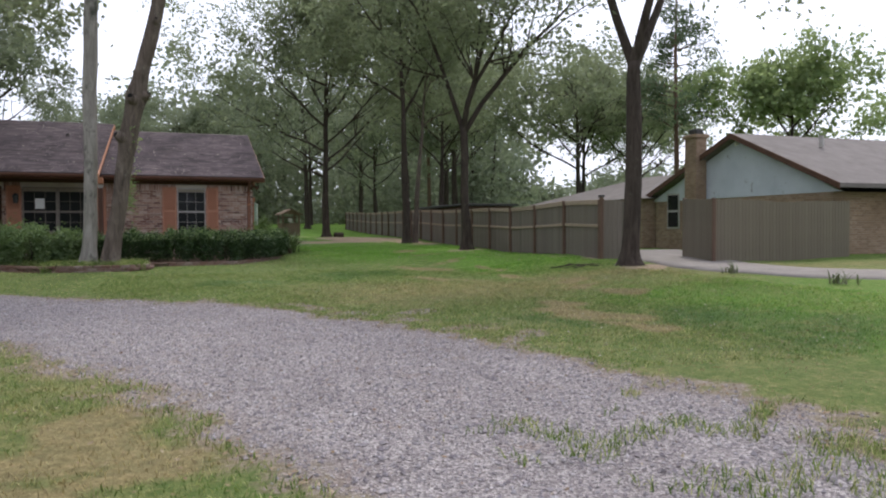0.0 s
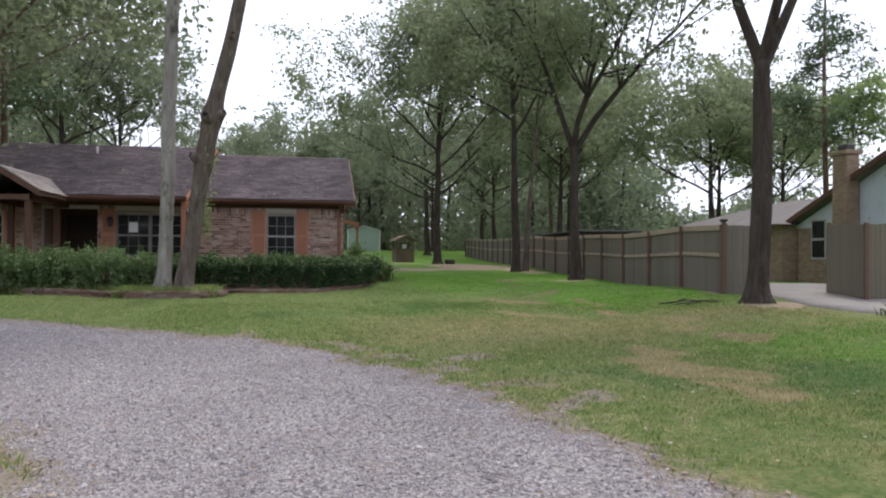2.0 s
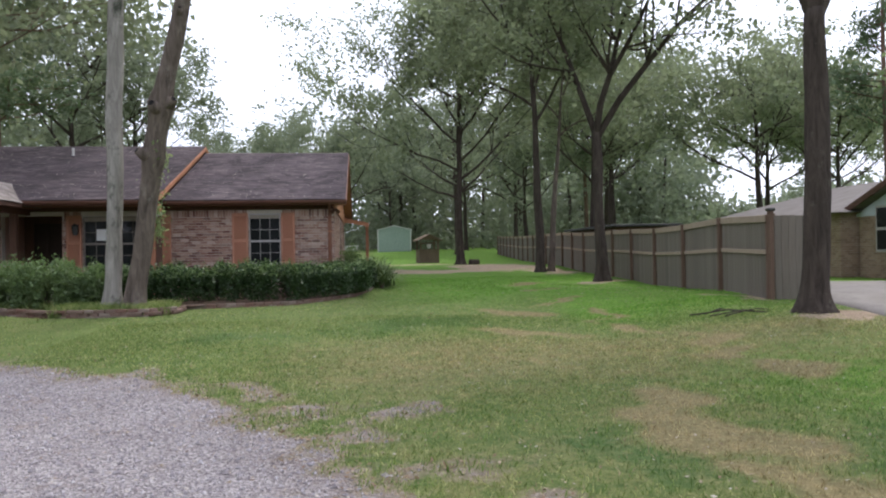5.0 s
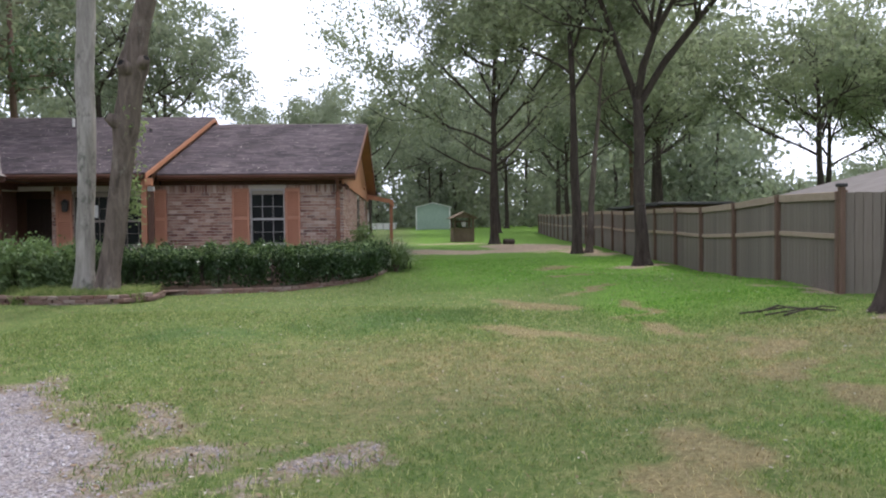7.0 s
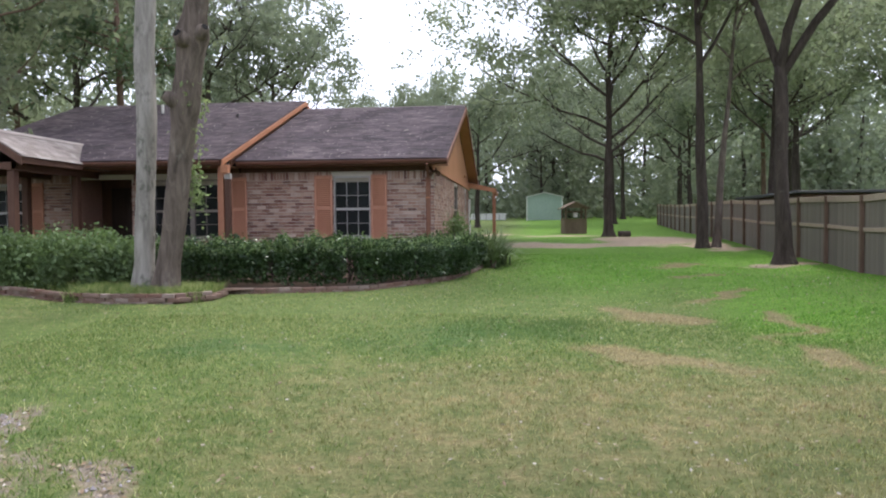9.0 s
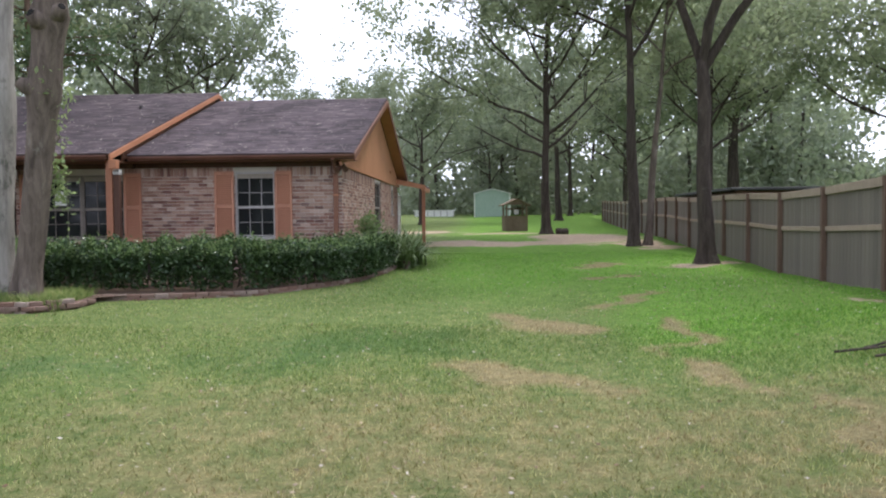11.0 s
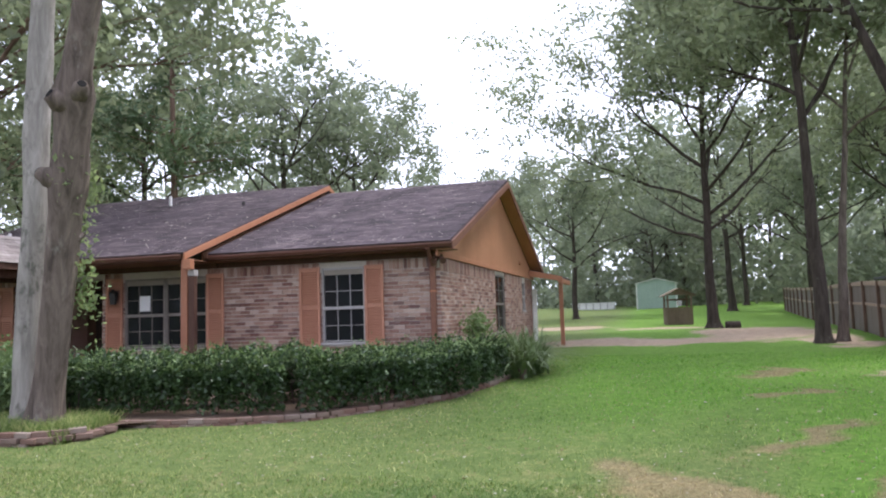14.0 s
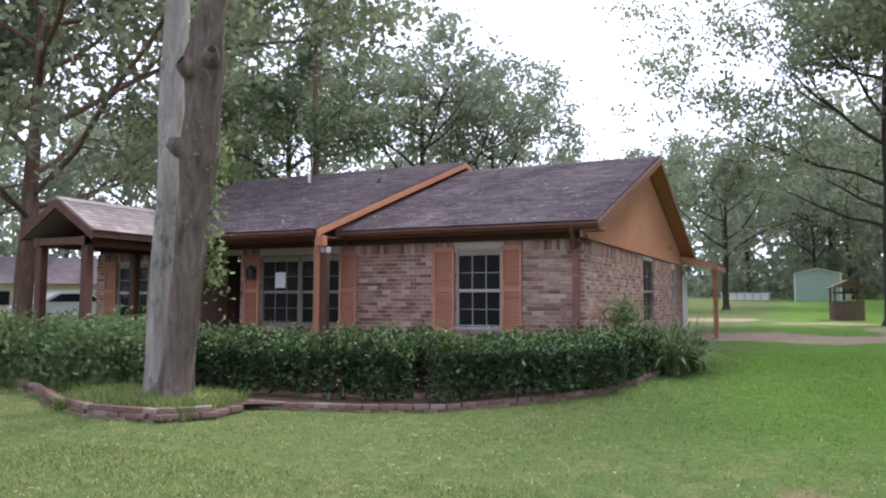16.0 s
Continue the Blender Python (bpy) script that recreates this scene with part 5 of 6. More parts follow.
# ---- shed, well and far things ----
def build_yard():
    s = thing("garden_shed", "pale green metal garden shed with white trim", "shed", (4.1, 58.5, float(level(4.1, 58.5))), -4, "")
    part("wall", box(-1.75, 1.75, 0, 3, -0.1, 2.3), M_SHED, s)
    part("gable", prism([(-1.75, 2.3), (0, 2.72), (1.75, 2.3)], "y", 0.0, 3.0), M_SHED, s)
    for sx in (-1, 1):
        part("roof", prism([(sx * 1.85, 2.27), (0, 2.74), (0, 2.80), (sx * 1.85, 2.33)], "y", -0.12, 3.1), M_WHITE, s)
        part("corner_trim", box(sx * 1.75 - 0.05, sx * 1.75 + 0.05, -0.03, 0.03, -0.05, 2.3), M_WHITE, s)
        part("door", box(0.02 if sx > 0 else -0.8, 0.8 if sx > 0 else -0.02, -0.03, -0.005, 0.0, 1.95), M_SHED, s)

    w = thing("wishing_well", "weathered timber wishing well with a small gabled roof", "well", (5.0, 27.5, float(level(5.0, 27.5))), 8)
    for i in range(8):
        for sgn in (-1, 1):
            part("plank", box(-0.62 + i * 0.155, -0.475 + i * 0.155, sgn * 0.62 - 0.015, sgn * 0.62 + 0.015, -0.05, 0.86, 0.004), M_WELL, w)
            part("plank", box(sgn * 0.635 - 0.015, sgn * 0.635 + 0.015, -0.60 + i * 0.15, -0.46 + i * 0.15, -0.05, 0.86, 0.004), M_WELL, w)
    part("rim", box(-0.68, 0.68, -0.68, 0.68, 0.86, 0.90, 0.01), M_WELL, w)
    for x in (-0.58, 0.58):
        for y in (-0.58, 0.58):
            part("post", box(x - 0.045, x + 0.045, y - 0.045, y + 0.045, 0.9, 1.52), M_WELL, w)
    for sx in (-1, 1):
        part("roof", prism([(sx * 0.82, 1.46), (0, 1.84), (0, 1.89), (sx * 0.82, 1.51)], "y", -0.78, 0.78), M_WELL, w)
    part("gable", prism([(-0.62, 1.53), (0, 1.82), (0.62, 1.53)], "y", -0.62, -0.58), M_WELL, w)
    part("windlass", rod((-0.58, 0, 1.3), (0.58, 0, 1.3), 0.05), M_WELL, w)
    b = part("bucket", rod((0.1, 0.0, 0.98), (0.1, 0, 1.25), 0.12, 0.15), M_WHITE, w, "white bucket")
    stump = thing("log_stump", "short cut log lying beside the oak", "log", (6.75, 19.2, float(level(6.7, 19.2))))
    part("log", rod((-0.15, 0, 0.13), (0.4, 0.1, 0.13), 0.16, 0.15, 12), M_BARK, stump)
    br = thing("fallen_branch", "dead fallen branches lying near the fence corner", "branch", (7.0, -9.4, float(level(7.0, -9.4)) + 0.03))
    rnd = random.Random(9)
    for k in range(7):
        wd = Wood()
        a = rnd.uniform(-0.4, 0.5)
        x, y = rnd.uniform(-0.7, 0.3), rnd.uniform(-0.3, 0.3)
        L = rnd.uniform(0.5, 1.3)
        wd.tube([(x, y, 0), (x + L * 0.5 * math.cos(a), y + L * 0.5 * math.sin(a), 0.09), (x + L * math.cos(a), y + L * math.sin(a), 0.04)], (0.013, 0.010, 0.004), 6)
        under("branch", mesh_of("branch", [tuple(p) for p in wd.v], wd.f, M_BARK), br)
    pool = thing("low_wall", "low white garden wall far across the lawn", "wall", (-4.0, 62, float(level(-4, 62))))
    part("panel", box(0.0, 4.2, 0, 0.15, 0, 0.6), M_WHITE, pool)
    for k in range(7):
        part("pillar", box(k * 0.68, k * 0.68 + 0.1, -0.04, -0.002, 0, 0.6, 0.01), M_FRAME, pool)
    part("coping", box(-0.1, 4.3, -0.05, 0.2, 0.6, 0.68), M_WHITE, pool)
    strip("concrete_drive", "neighbour's pale concrete drive beside the lawn", ((13.6, -2.5), (10.9, -7.2), (10.4, -10.5), (11.8, -13.6), (17, -17.5), (30, -22)), 2.7, M_CONCRETE, 0.03)


def build_far_left():
    h = thing("cream_house", "distant cream-sided house with garage and grey roof", "house", (-41, 23, float(level(-41, 23)) - 0.5), 50)
    part("wall", box(-7, 5, 0, 8, -0.3, 2.5), M_CREAM, h)
    part("roof", prism([(-0.5, 2.45), (4, 4.4), (8.5, 2.45)], "x", -7.5, 5.5), M_SHINGLE, h)
    part("garage_door", box(-2.5, 1.5, -0.04, -0.005, -0.2, 2.0), M_WHITE, h)
    for x in (-1.5, -0.5, 0.5):
        part("garage_groove", box(-2.5, 1.5, -0.05, -0.041, 0.35 + (x + 1.5) * 0.45, 0.38 + (x + 1.5) * 0.45), M_CREAM, h)
    part("window", box(-5.6, -4.4, -0.04, -0.005, 0.9, 2.0), M_FRAME, h)
    part("pane", box(-5.5, -4.5, -0.05, -0.041, 1.0, 1.9), M_GLASS, h)

    c = thing("silver_car", "silver saloon car parked beyond the porch", "car", (-25.3, 9.6, float(level(-25.3, 9.6)) + 0.02), 65)
    prof = [(-2.2, 0.35), (-2.25, 0.7), (-1.9, 0.92), (-1.2, 0.98), (-0.55, 1.40), (0.65, 1.44), (1.35, 1.02), (2.05, 0.95), (2.25, 0.75), (2.25, 0.35)]
    bm = prism(prof, "y", -0.85, 0.85)
    bmesh.ops.bevel(bm, geom=list(bm.edges), offset=0.06, segments=2, affect="EDGES")
    part("body", bm, M_CAR, c, smooth=False)
    for sy in (-1, 1):
        part("side_glass", prism([(-1.0, 1.0), (-0.5, 1.33), (0.6, 1.36), (1.12, 1.02)], "y", sy * 0.852 - 0.01, sy * 0.852 + 0.01), M_GLASS, c)
        part("tail_light", box(2.17, 2.27, sy * 0.62 - 0.16, sy * 0.62 + 0.16, 0.72, 0.88, 0.02), M_RED, c)
        for x in (-1.4, 1.4):
            t = part("wheel", rod((x, sy * 0.72, 0.32), (x, sy * 0.88, 0.32), 0.32, sides=20), M_TYRE, c)
            part("rim", rod((x, sy * 0.86, 0.32), (x, sy * 0.89, 0.32), 0.2, sides=14), M_FRAME, t)
    part("rear_glass", prism([(0.74, 1.40), (1.34, 1.05), (1.37, 1.08), (0.78, 1.43)], "y", -0.66, 0.66), M_GLASS, c)


# ---- the planted bed ----
CURB_A = ((-9.6, -3.9), (-8.4, -4.45), (-7.1, -4.95), (-5.8, -5.6), (-4.6, -6.0), (-3.6, -5.95), (-3.15, -5.5), (-3.05, -4.95))
CURB_B = ((-3.3, -4.75), (-2.5, -4.7), (-1.7, -4.45), (-0.8, -3.8), (0.0, -2.75), (0.6, -1.5), (0.95, -0.3), (1.05, 0.7))


def along(line, step):
    """Places and headings at even steps along a line."""
    out, carry = [], 0.0
    for a, b in zip(line[:-1], line[1:]):
        a, b = Vector(a), Vector(b)
        d = b - a
        s = carry
        while s < d.length:
            p = a + d.normalized() * s
            out.append((p.x, p.y, math.atan2(d.y, d.x)))
            s += step
        carry = s - d.length
    return out


def hedge_points(line, half, height, n, wob=0.12, low=0.02):
    """Places for leaves: thick at a clipped hedge's top and sides, thin within."""
    segs = [(np.array(a, float), np.array(b, float)) for a, b in zip(line[:-1], line[1:])]
    lens = np.array([np.linalg.norm(b - a) for a, b in segs])
    k = rng.choice(len(segs), n, p=lens / lens.sum())
    A, B = np.array([s[0] for s in segs])[k], np.array([s[1] for s in segs])[k]
    u = rng.uniform(-0.03, 1.03, n)[:, None]
    p = A + (B - A) * u
    d = (B - A) / np.linalg.norm(B - A, axis=1)[:, None]
    nrm = np.stack([-d[:, 1], d[:, 0]], -1)
    a = rng.uniform(0, np.pi, n)
    lump = 1 + wob * np.sin(p[:, 0] * 3.7 + p[:, 1] * 2.9) * np.sin(p[:, 0] * 8.1 - p[:, 1] * 6.7) + wob * 0.5 * rng.normal(size=n)
    rad = (1 - 0.32 * rng.uniform(0, 1, n) ** 2.5) * lump
    ex = 0.42
    side = np.sign(np.cos(a)) * np.abs(np.cos(a)) ** ex * half * rad
    z = np.abs(np.sin(a)) ** ex * height * rad
    extra = rng.uniform(0, 1, n) < 0.35
    side = np.where(extra, rng.choice((-1, 1), n) * half * rad * 0.97, side)
    z = np.where(extra, rng.uniform(0.08, 0.88, n) * height, z)
    q = p + nrm * side[:, None]
    return np.concatenate([q, (z + level(q[:, 0], q[:, 1]) + 0.06)[:, None]], 1)


def hedge(name, label, line, half, height, n, leaf, mat, stems=True, wob=0.12):
    h = thing(name, label, "hedge")
    under("foliage", leaf_mesh("foliage", hedge_points(line, half, height, n, wob), leaf, mat, aspect=0.55), h)
    # Paler young leaf layer puts the brighter light on the hedge top into colour.
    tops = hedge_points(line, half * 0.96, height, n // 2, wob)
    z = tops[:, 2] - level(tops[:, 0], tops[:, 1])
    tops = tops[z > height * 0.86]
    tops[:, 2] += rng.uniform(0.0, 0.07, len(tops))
    under("new_growth", leaf_mesh("new_growth", tops, leaf * 0.9, M_LEAF_PALE, aspect=0.5), h, "paler young leaves, the top's brighter light put into their colour")
    core = Wood()
    rnd = random.Random(5)
    for x, y, a in along(line, 0.16):
        z = float(level(x, y))
        for _ in range(2):
            px, py = x + rnd.gauss(0, half * 0.3), y + rnd.gauss(0, half * 0.3)
            core.tube([(px, py, z), (px + rnd.gauss(0, 0.08), py + rnd.gauss(0, 0.08), z + height * 0.5), (px + rnd.gauss(0, 0.16), py + rnd.gauss(0, 0.16), z + height * 0.92)], (0.014, 0.010, 0.004), 4)
    tagged(under("stem_thicket", mesh_of("stem_thicket", [tuple(p) for p in core.v], core.f, M_BARK), h), kind="stuff")
    return h


def arching(name, label, places, height, width, mat, category, per=30, seed=2, stiff=False, group=""):
    """Clumps of strap leaves that rise and arch outward."""
    rnd = random.Random(seed)
    for px, py, s in places:
        v, f = [], []
        for _ in range(per):
            a = rnd.uniform(0, 6.28)
            L = height * s * rnd.uniform(0.7, 1.25)
            out = rnd.uniform(0.15, 0.9) if stiff else rnd.uniform(0.35, 1.15)
            bx, by = rnd.gauss(0, 0.10 * s), rnd.gauss(0, 0.10 * s)
            nx, ny = -math.sin(a), math.cos(a)
            base = len(v)
            for i in range(5):
                u = i / 4
                r = out * L * (u ** (1.2 if stiff else 1.5))
                z = L * (u - (0.15 if stiff else 0.72) * out * u ** 2.2)
                w = width * (1 - u ** 2 * 0.95) / 2
                x, y = bx + math.cos(a) * r, by + math.sin(a) * r
                v += [(x - nx * w, y - ny * w, z), (x + nx * w, y + ny * w, z)]
            f += [(base + 2 * i, base + 2 * i + 1, base + 2 * i + 3, base + 2 * i + 2) for i in range(4)]
        me = mesh_of("leaves", v, f, mat)
        t = thing(name, label, category, (px, py, float(level(px, py)) + 0.02), 0, group)
        under("leaves", me, t)


def build_bed():
    # soil, a little higher than the lawn
    line = [*CURB_A, *CURB_B[1:], (0.9, 3.5), (0.1, 3.6), (0.1, 0.05), (-7.4, 0.05), (-7.4, -3.0), (-9.6, -3.2)]
    bm = bmesh.new()
    vs = [bm.verts.new((x, y, float(level(x, y)) + 0.085)) for x, y in line]
    bmesh.ops.triangle_fill(bm, use_beauty=True, edges=[bm.edges.new((vs[i], vs[(i + 1) % len(vs)])) for i in range(len(vs))])
    soil = new("bed_soil", bpy.data.meshes.new("bed_soil"))
    bm.to_mesh(soil.data), bm.free()
    soil.data.materials.append(M_MULCH)
    tagged(soil, "dark mulched soil of the planted bed", "soil", kind="structure")

    # the two rows of edging bricks
    ed = thing("brick_edging", "low mossy brick edging round the planted bed", "edging")
    me = bpy.data.meshes.new("brick")
    bm = box(-0.1, 0.1, -0.05, 0.05, -0.032, 0.032, 0.006)
    bm.to_mesh(me), bm.free()
    me.materials.append(M_CURB)
    rnd = random.Random(4)
    for row in range(3):
        for x, y, a in along(CURB_A, 0.212)[: (None if row < 2 else 34)]:
            ob = under("brick", me, ed)
            ob.matrix_basis = pose(x + 0.1 * math.cos(a) * (row % 2) + rnd.gauss(0, 0.006), y + rnd.gauss(0, 0.008), float(level(x, y)) - 0.005 + row * 0.066, rnd.gauss(0, 1.5), rnd.gauss(0, 1.5), math.degrees(a) + rnd.gauss(0, 2.5))
    ed2 = thing("brick_edging", "curved brick edging in front of the clipped hedge", "edging")
    for row in range(2):
        for x, y, a in along(CURB_B, 0.212):
            ob = under("brick", me, ed2)
            ob.matrix_basis = pose(x + 0.1 * math.cos(a) * row + rnd.gauss(0, 0.004), y + 0.1 * math.sin(a) * row + rnd.gauss(0, 0.004), float(level(x, y)) - 0.005 + row * 0.066, rnd.gauss(0, 1), rnd.gauss(0, 1), math.degrees(a) + rnd.gauss(0, 1.5))

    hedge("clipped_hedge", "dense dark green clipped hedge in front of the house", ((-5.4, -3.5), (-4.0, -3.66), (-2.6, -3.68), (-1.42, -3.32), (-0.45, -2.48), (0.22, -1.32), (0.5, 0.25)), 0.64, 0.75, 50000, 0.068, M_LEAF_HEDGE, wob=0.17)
    hedge("shaggy_hedge", "shaggy pale green shrub hedge beside the twin trees", ((-8.6, -3.9), (-7.2, -3.95), (-6.0, -4.2), (-4.9, -3.9)), 0.72, 0.80, 26000, 0.085, M_LEAF_SHRUB, wob=0.3)
    arching("lily_clump", "arching strap-leaved lily clump at the hedge end", ((0.95, 1.15, 1.0), (1.15, 1.7, 1.1), (0.8, 2.2, 1.0), (1.0, 2.9, 0.95), (0.7, 3.5, 0.9), (1.35, 0.85, 0.85), (1.5, 1.5, 0.9), (1.3, 2.5, 1.0)), 1.1, 0.052, M_LILY, "lily", 90, group="lily clumps")
    arching("yucca", "small spiky yucca plant in the lawn edge", ((9.3, -12.6, 1.0), (9.6, -15.2, 1.15)), 0.40, 0.035, M_YUCCA, "yucca", 22, 8, False, group="yuccas")
    s = thing("corner_shrub", "pale yellow-green shrub at the brick corner", "shrub", (0.45, 0.95, float(level(0.4, 1))))
    n = 700
    c = rng.normal(size=(n, 3)) * np.array((0.15, 0.13, 0.17)) + np.array((0, 0, 0.98))
    under("foliage", leaf_mesh("foliage", c, 0.08, M_LEAF_PALE), s)
    wd = Wood()
    for k in range(7):
        wd.tube([(0, 0, 0), (0.1 * math.cos(k), 0.1 * math.sin(k), 0.5), (0.12 * math.cos(k), 0.12 * math.sin(k), 1.0)], (0.015, 0.01, 0.004), 5)
    under("stems", mesh_of("stems", [tuple(p) for p in wd.v], wd.f, M_BARK), s)
    weeds = np.concatenate([scatter(9000, -5.6, -3.2, -5.8, -4.7, lambda x, y: 0.9 + 0 * x), scatter(6000, -8.6, -5.2, -5.2, -4.4, lambda x, y: (y > -4.6 - 0.45 * (x + 8.4) * 0.45) * 0.9)])
    blades("weeds", "tall weedy grass at the foot of the twin trees", weeds, 0.22, 0.012, M_GRASS, 0.8)
    pot = thing("clay_pot", "small weathered clay pot beside the lilies", "pot", (1.35, 0.75, float(level(1.35, 0.75))))
    part("pot", rod((0, 0, 0), (0, 0, 0.16), 0.06, 0.085, 12), M_LILYPOT, pot)
    part("rim", rod((0, 0, 0.16), (0, 0, 0.19), 0.095, 0.095, 12), M_LILYPOT, pot)


# ---- trees in their places ----
def build_trees():
    T = tree_meshes
    plant_tree("oak_tree", "tall pale lichened trunk of a twin oak in the bed", -4.56, -4.98, T(17, 0.2, 11.0, 5, 3.0, 12000, 0.14, M_BARK_PALE, M_LEAF_OAK, (0.25, 0.2), 11, sides=20, girth=((0, 0.235), (0.15, 0.205), (0.5, 0.182), (2, 0.168), (5, 0.162), (8, 0.155), (14, 0.09))), z=-0.08)
    leaning = plant_tree("oak_tree", "dark leaning trunk of a twin oak with broken knots", -4.05, -5.15, T(17, 0.2, 11.0, 5, 3.0, 12000, 0.14, M_BARK_TWIN, M_LEAF_OAK, (3.4, -1.6), 12, sides=20, power=1.3, girth=((0, 0.255), (0.15, 0.23), (0.5, 0.21), (2, 0.20), (2.9, 0.20), (3.3, 0.25), (3.6, 0.20), (4.0, 0.21), (4.35, 0.26), (4.7, 0.175), (7, 0.155), (14, 0.08))), z=-0.08)
    for z, a, L, r in ((4.35, 5.6, 0.36, 0.10), (4.25, 4.3, 0.34, 0.12), (3.3, 3.7, 0.36, 0.11), (2.5, 0.6, 0.27, 0.045), (6.2, 5.0, 0.26, 0.06)):
        u = (z / 14.72) ** 1.3
        x, y = 3.4 * u, -1.6 * u
        knots = Wood()
        knots.tube([(x, y, z - 0.06), (x + math.cos(a) * L * 0.7, y + math.sin(a) * L * 0.7, z), (x + math.cos(a) * L, y + math.sin(a) * L, z + 0.07)], (r * 1.5, r * 1.2, r * 0.8), 10, 0.25)
        knot = under("broken_knot", mesh_of("broken_knot", [tuple(p) for p in knots.v], knots.f, M_BARK_TWIN, True), leaning, "broken branch stub")
        # Solid disc on the stub end; the hole's shade is its black colour.
        part("hollow", rod((x + math.cos(a) * (L - 0.02), y + math.sin(a) * (L - 0.02), z + 0.06), (x + math.cos(a) * (L + 0.012), y + math.sin(a) * (L + 0.012), z + 0.075), r * 0.6, r * 0.55, 9), M_INNER_SHADE, knot, "black disc for the shade in the rotted knot")
    c = np.concatenate([rng.normal(size=(130, 3)) * np.array((0.10, 0.10, 0.16)) + np.array(p) for p in ((0.42, 0.12, 2.05), (0.45, 0.2, 1.65), (0.50, -0.30, 3.3), (0.55, 0.1, 3.25), (0.45, 0.05, 2.7))])
    tagged(under("leaf_sprout", leaf_mesh("leaf_sprout", c, 0.09, M_LEAF_BRIGHT), leaning, "yellow-green leaf sprouts on the trunk"), kind="stuff")
    plant_tree("oak_tree", "dark forked oak beside the board fence corner", 8.4, -9.95, T(13, 0.225, 4.9, 3, 2.6, 17000, 0.14, M_BARK, M_LEAF_OAK, (0.15, 0.1), 23, sides=16, top_only=True))
    plant_tree("oak_tree", "forked grey oak close to the board fence", 8.5, 1.8, T(14, 0.195, 4.6, 4, 2.3, 16000, 0.185, M_BARK, M_LEAF_OAK, (-0.1, 0.1), 34, sides=14, top_only=True))
    plant_tree("oak_tree", "broad oak on the far lawn beside the well", 6.1, 19.4, T(15, 0.215, 4.4, 13, 6.6, 38000, 0.20, M_BARK, M_LEAF_OAK, (0.1, 0), 45, rise=0.13, low=((3.6, 3.4, 4.0), (4.0, 0.2, 4.5), (4.3, 2.2, 4.0)), sides=12))
    plant_tree("oak_tree", "tall oak standing against the board fence", 8.3, 9.5, T(16, 0.19, 6.0, 9, 5.4, 17000, 0.215, M_BARK, M_LEAF_OAK, (-0.3, 0.1), 56))
    plant_tree("oak_tree", "slim leaning oak against the board fence", 8.9, 10.1, T(12, 0.13, 5.5, 5, 2.6, 8000, 0.17, M_BARK_TWIN, M_LEAF_OAK, (0.9, 0.5), 57))
    plant_tree("oak_tree", "large oak with a reddish trunk beyond the porch", -14.0, -0.4, T(15, 0.23, 3.6, 13, 8.0, 31000, 0.24, M_BARK_PINE, M_LEAF_OAK, (0.1, 0.2), 61, sides=12, clump=0.8, low=((3.0, 0.1, 4.5), (3.3, 5.4, 4.5), (3.6, 1.6, 4.5), (3.4, 4.4, 4.0))))
    # behind the fence and the house
    mid = [T(14, 0.24, 4.5, 9, 6.3, 11500, 0.26, M_BARK, M_LEAF_OAK, (0.2, 0.1), 70), T(16, 0.26, 5.0, 9, 7.0, 11500, 0.27, M_BARK, M_LEAF_FAR, (-0.3, 0.2), 71), T(13, 0.22, 3.5, 9, 6.2, 11500, 0.26, M_BARK, M_LEAF_FAR, (0.1, -0.2), 72)]
    spots = ((14.5, 22, 0), (18.5, 30, 1), (24, 20, 0), (13.5, 36, 2), (22, 42, 1), (30, 30, 0), (-1.5, 40, 2), (-17, 27, 1), (-20, 18, 0), (-27, 3, 1), (4, 66, 2), (9.5, 47, 1), (-31, 22, 0), (-30, 2, 2), (16, 52, 0), (-9, 50, 2), (31.5, 24, 0), (37, 34, 2), (-15, 33, 1), (-21, 0, 2), (-36, 8, 0), (-25, -7, 2), (-33, -12, 1), (12, 60, 1), (-46, 31, 1), (-50, 20, 2), (-38, 36, 0))
    for i, (x, y, k) in enumerate(spots):
        plant_tree("oak_tree", "leafy oak among the trees round the yard", x, y, mid[k], rz=i * 67 % 360, scale=0.85 + 0.25 * ((i * 37 % 10) / 10), group="trees round the yard")
    plant_tree("tree", "bright green leafy tree behind the neighbour's roof", 31, 8, T(11, 0.2, 3.0, 8, 4.0, 12000, 0.28, M_BARK, M_LEAF_BRIGHT, (0, 0), 80))
    # pines
    pine = pine_meshes(19, 0.2, 81)
    for x, y in ((-15.5, 14), (-19, 10), (28, 14.5), (-26, 22), (19, 38)):
        plant_tree("pine_tree", "tall pine with a bare red-brown trunk", x, y, pine, rz=x * 40, group="pines")
    build_woods()


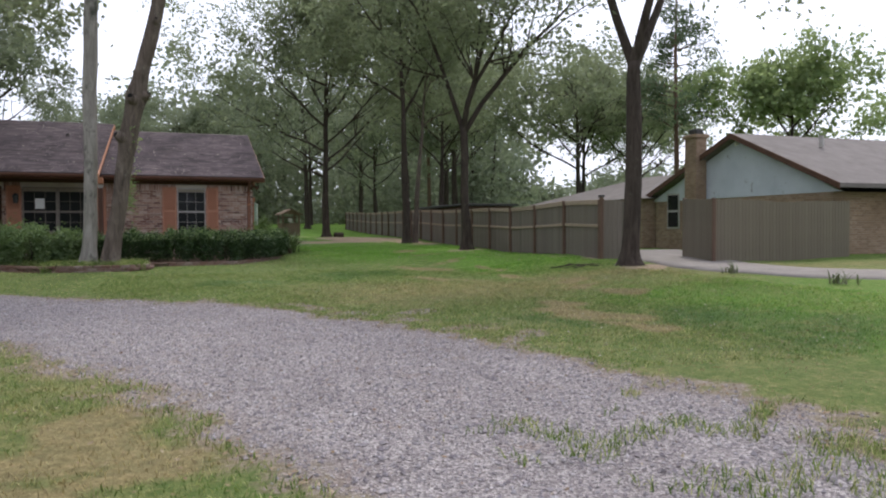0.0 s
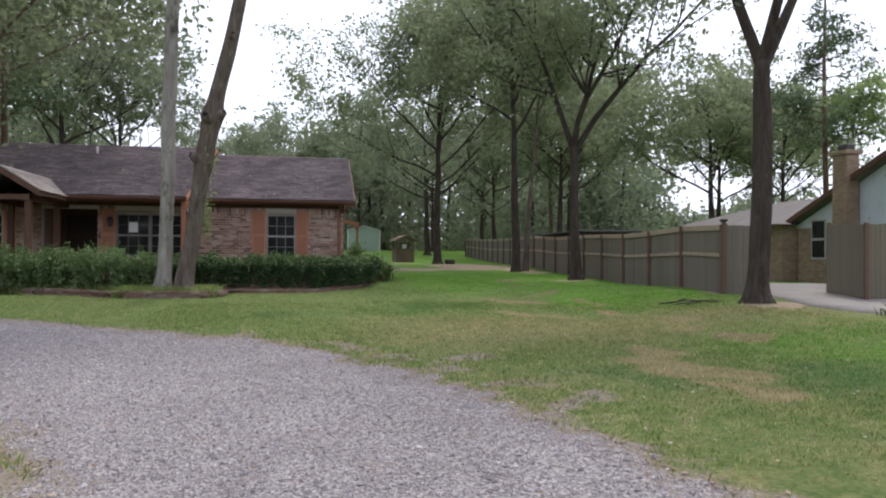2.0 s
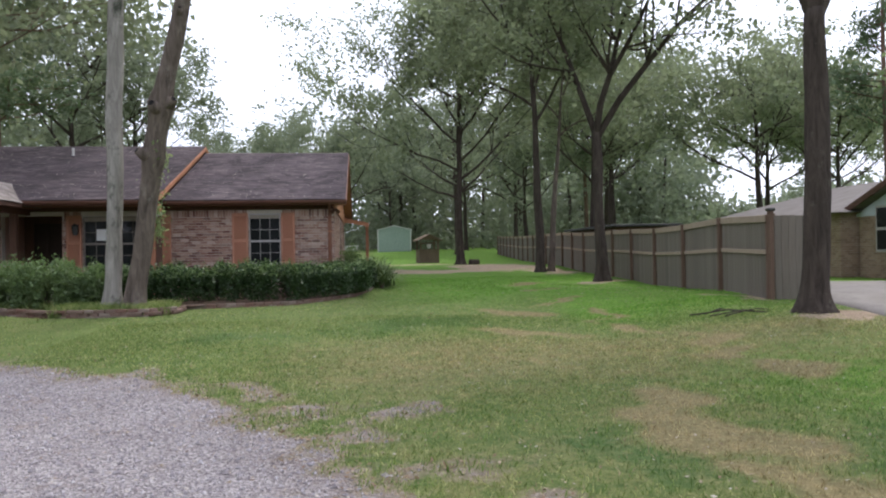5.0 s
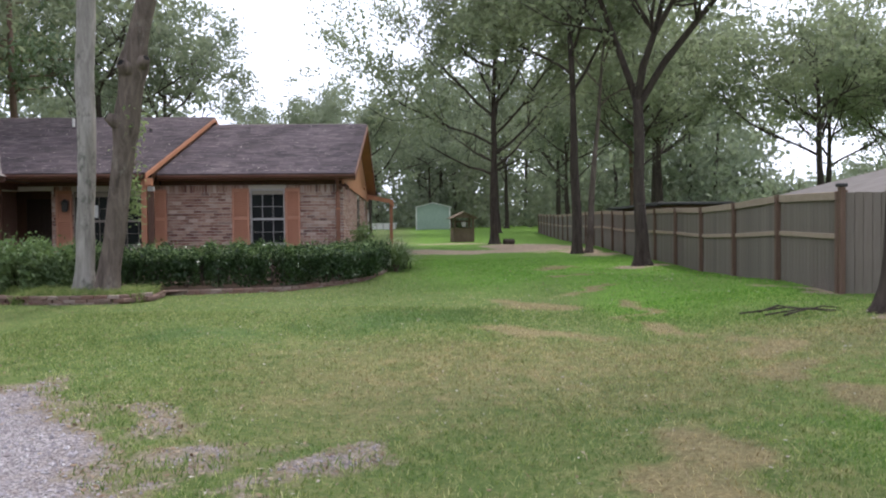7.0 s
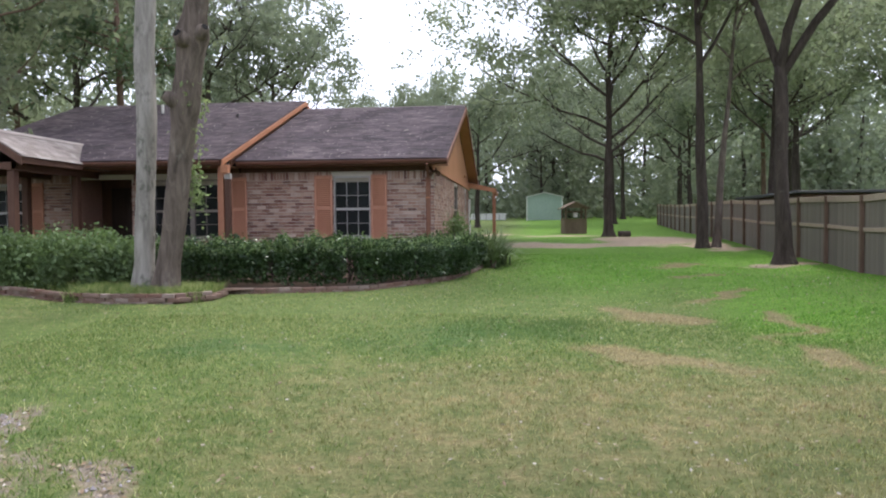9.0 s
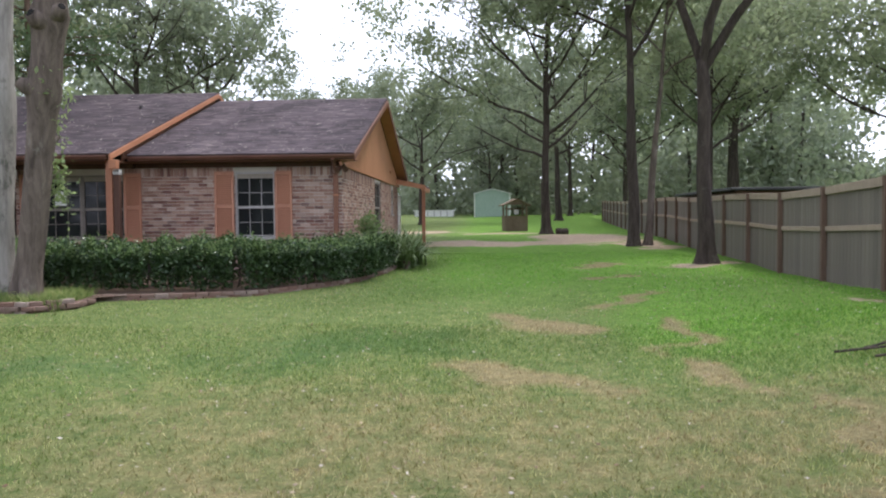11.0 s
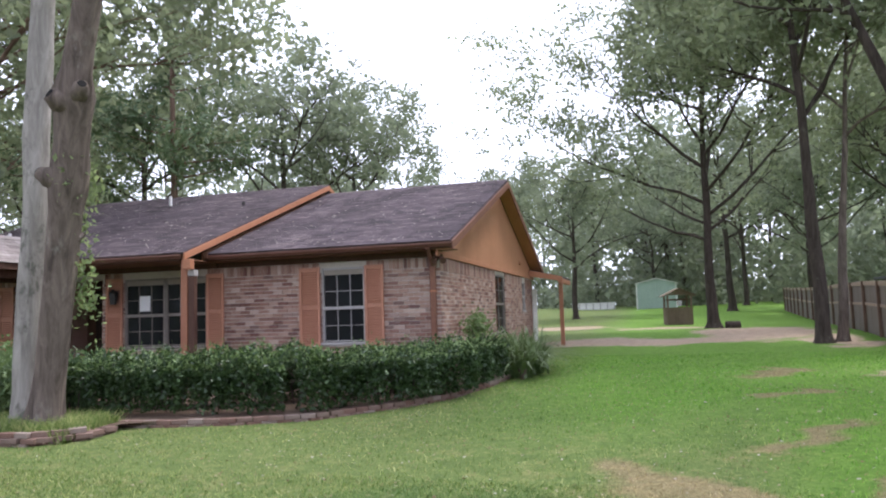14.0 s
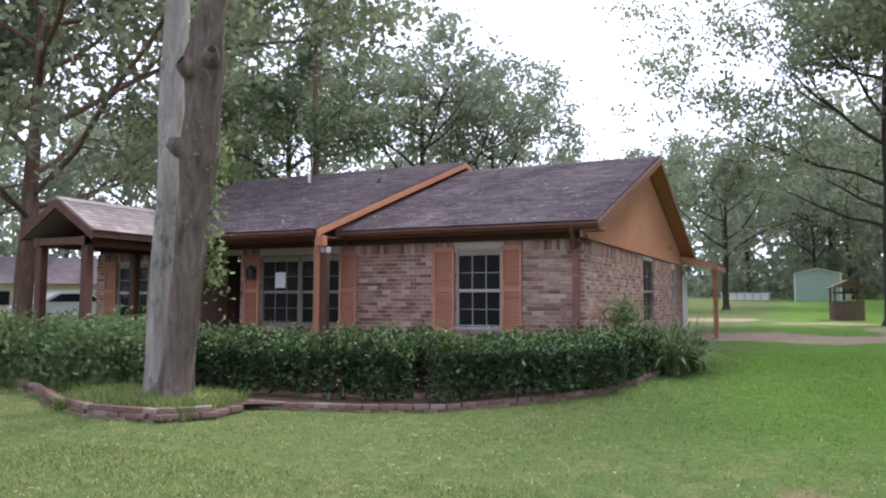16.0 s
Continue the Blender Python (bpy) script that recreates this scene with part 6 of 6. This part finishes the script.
def pine_meshes(h, r, seed):
    random.seed(seed)
    wood, tips = Wood(), []
    line = bend((0, 0, -0.1), (0, 0, 1), h, 10, 0.012, 0.1)
    wood.tube(line, [r * (1 - 0.85 * i / 10) for i in range(11)], 10)
    for k in range(46):
        u = random.uniform(0.35, 1.0)
        p = line[0].lerp(line[-1], u)
        a = random.uniform(0, 6.28)
        L = (1.05 - u) * 4.2 + 0.5
        tw = bend(p, (math.cos(a), math.sin(a), 0.15), L, 5, 0.1, 0.02)
        wood.tube(tw, [0.05 * (1 - 0.16 * i) for i in range(6)], 4)
        tips += tw[2:]
    t = np.array([tuple(p) for p in tips])
    loc = np.random.default_rng(seed)
    c = t[loc.integers(0, len(t), 5200)] + loc.normal(size=(5200, 3)) * 0.3
    return mesh_of("trunk", [tuple(p) for p in wood.v], wood.f, M_BARK_PINE, True), leaf_mesh("crown", c, 0.36, M_LEAF_PINE, aspect=0.3)


def build_woods():
    """The belt of far woods: trunks and leaves, too many to count, and unseen trees added for shade."""
    random.seed(91)
    wood = Wood()
    loc = np.random.default_rng(92)
    cs = []
    spots = []
    for k in range(115):
        a = radians(loc.uniform(-75, 80))
        d = loc.uniform(78, 125)
        spots.append((math.sin(a) * d, -12 + math.cos(a) * d))
    # Unseen trees, added close on the south side to darken the house front.
    for k in range(32):
        a = radians(loc.uniform(95, 265))
        d = loc.uniform(34, 62)
        spots.append((math.sin(a) * d, -15 + math.cos(a) * d))
    for x, y in spots:
        z = float(level(x, y))
        h = loc.uniform(16, 22) if -70 < x < 12 and y > 20 else loc.uniform(12, 17) if x < 45 else loc.uniform(5, 8)
        wood.tube([(x, y, z - 0.2), (x + loc.normal() * 0.3, y, z + h * 0.4), (x + loc.normal() * 0.8, y, z + h * 0.85)], (0.25, 0.2, 0.08), 6)
        n = 1250
        blob = loc.normal(size=(22, 3)) * np.array((2.6, 2.6, h * 0.20)) + np.array((x, y, z + h * 0.58))
        cs.append(blob[loc.integers(0, 22, n)] + loc.normal(size=(n, 3)) * np.array((1.1, 1.1, 0.9)))
        m = 900
        cs.append(np.stack([x + loc.normal(size=m) * 3.0, y + loc.normal(size=m) * 3.0, z + np.abs(loc.normal(size=m)) * 2.6], -1))
    w = thing("woods", "belt of leafy woods beyond the yards, with unseen southern trees added for shade", "woods", kind="stuff")
    tagged(under("trunks", mesh_of("trunks", [tuple(p) for p in wood.v], wood.f, M_BARK), w), kind="stuff")
    tagged(under("foliage", leaf_mesh("foliage", np.concatenate(cs), 0.68, M_LEAF_FAR, aspect=0.65), w), kind="stuff")


build_house()
build_canopy()
build_fences()
build_neighbour()
build_yard()
build_far_left()
build_bed()
build_trees()
build_lawn()
lay_bricks()
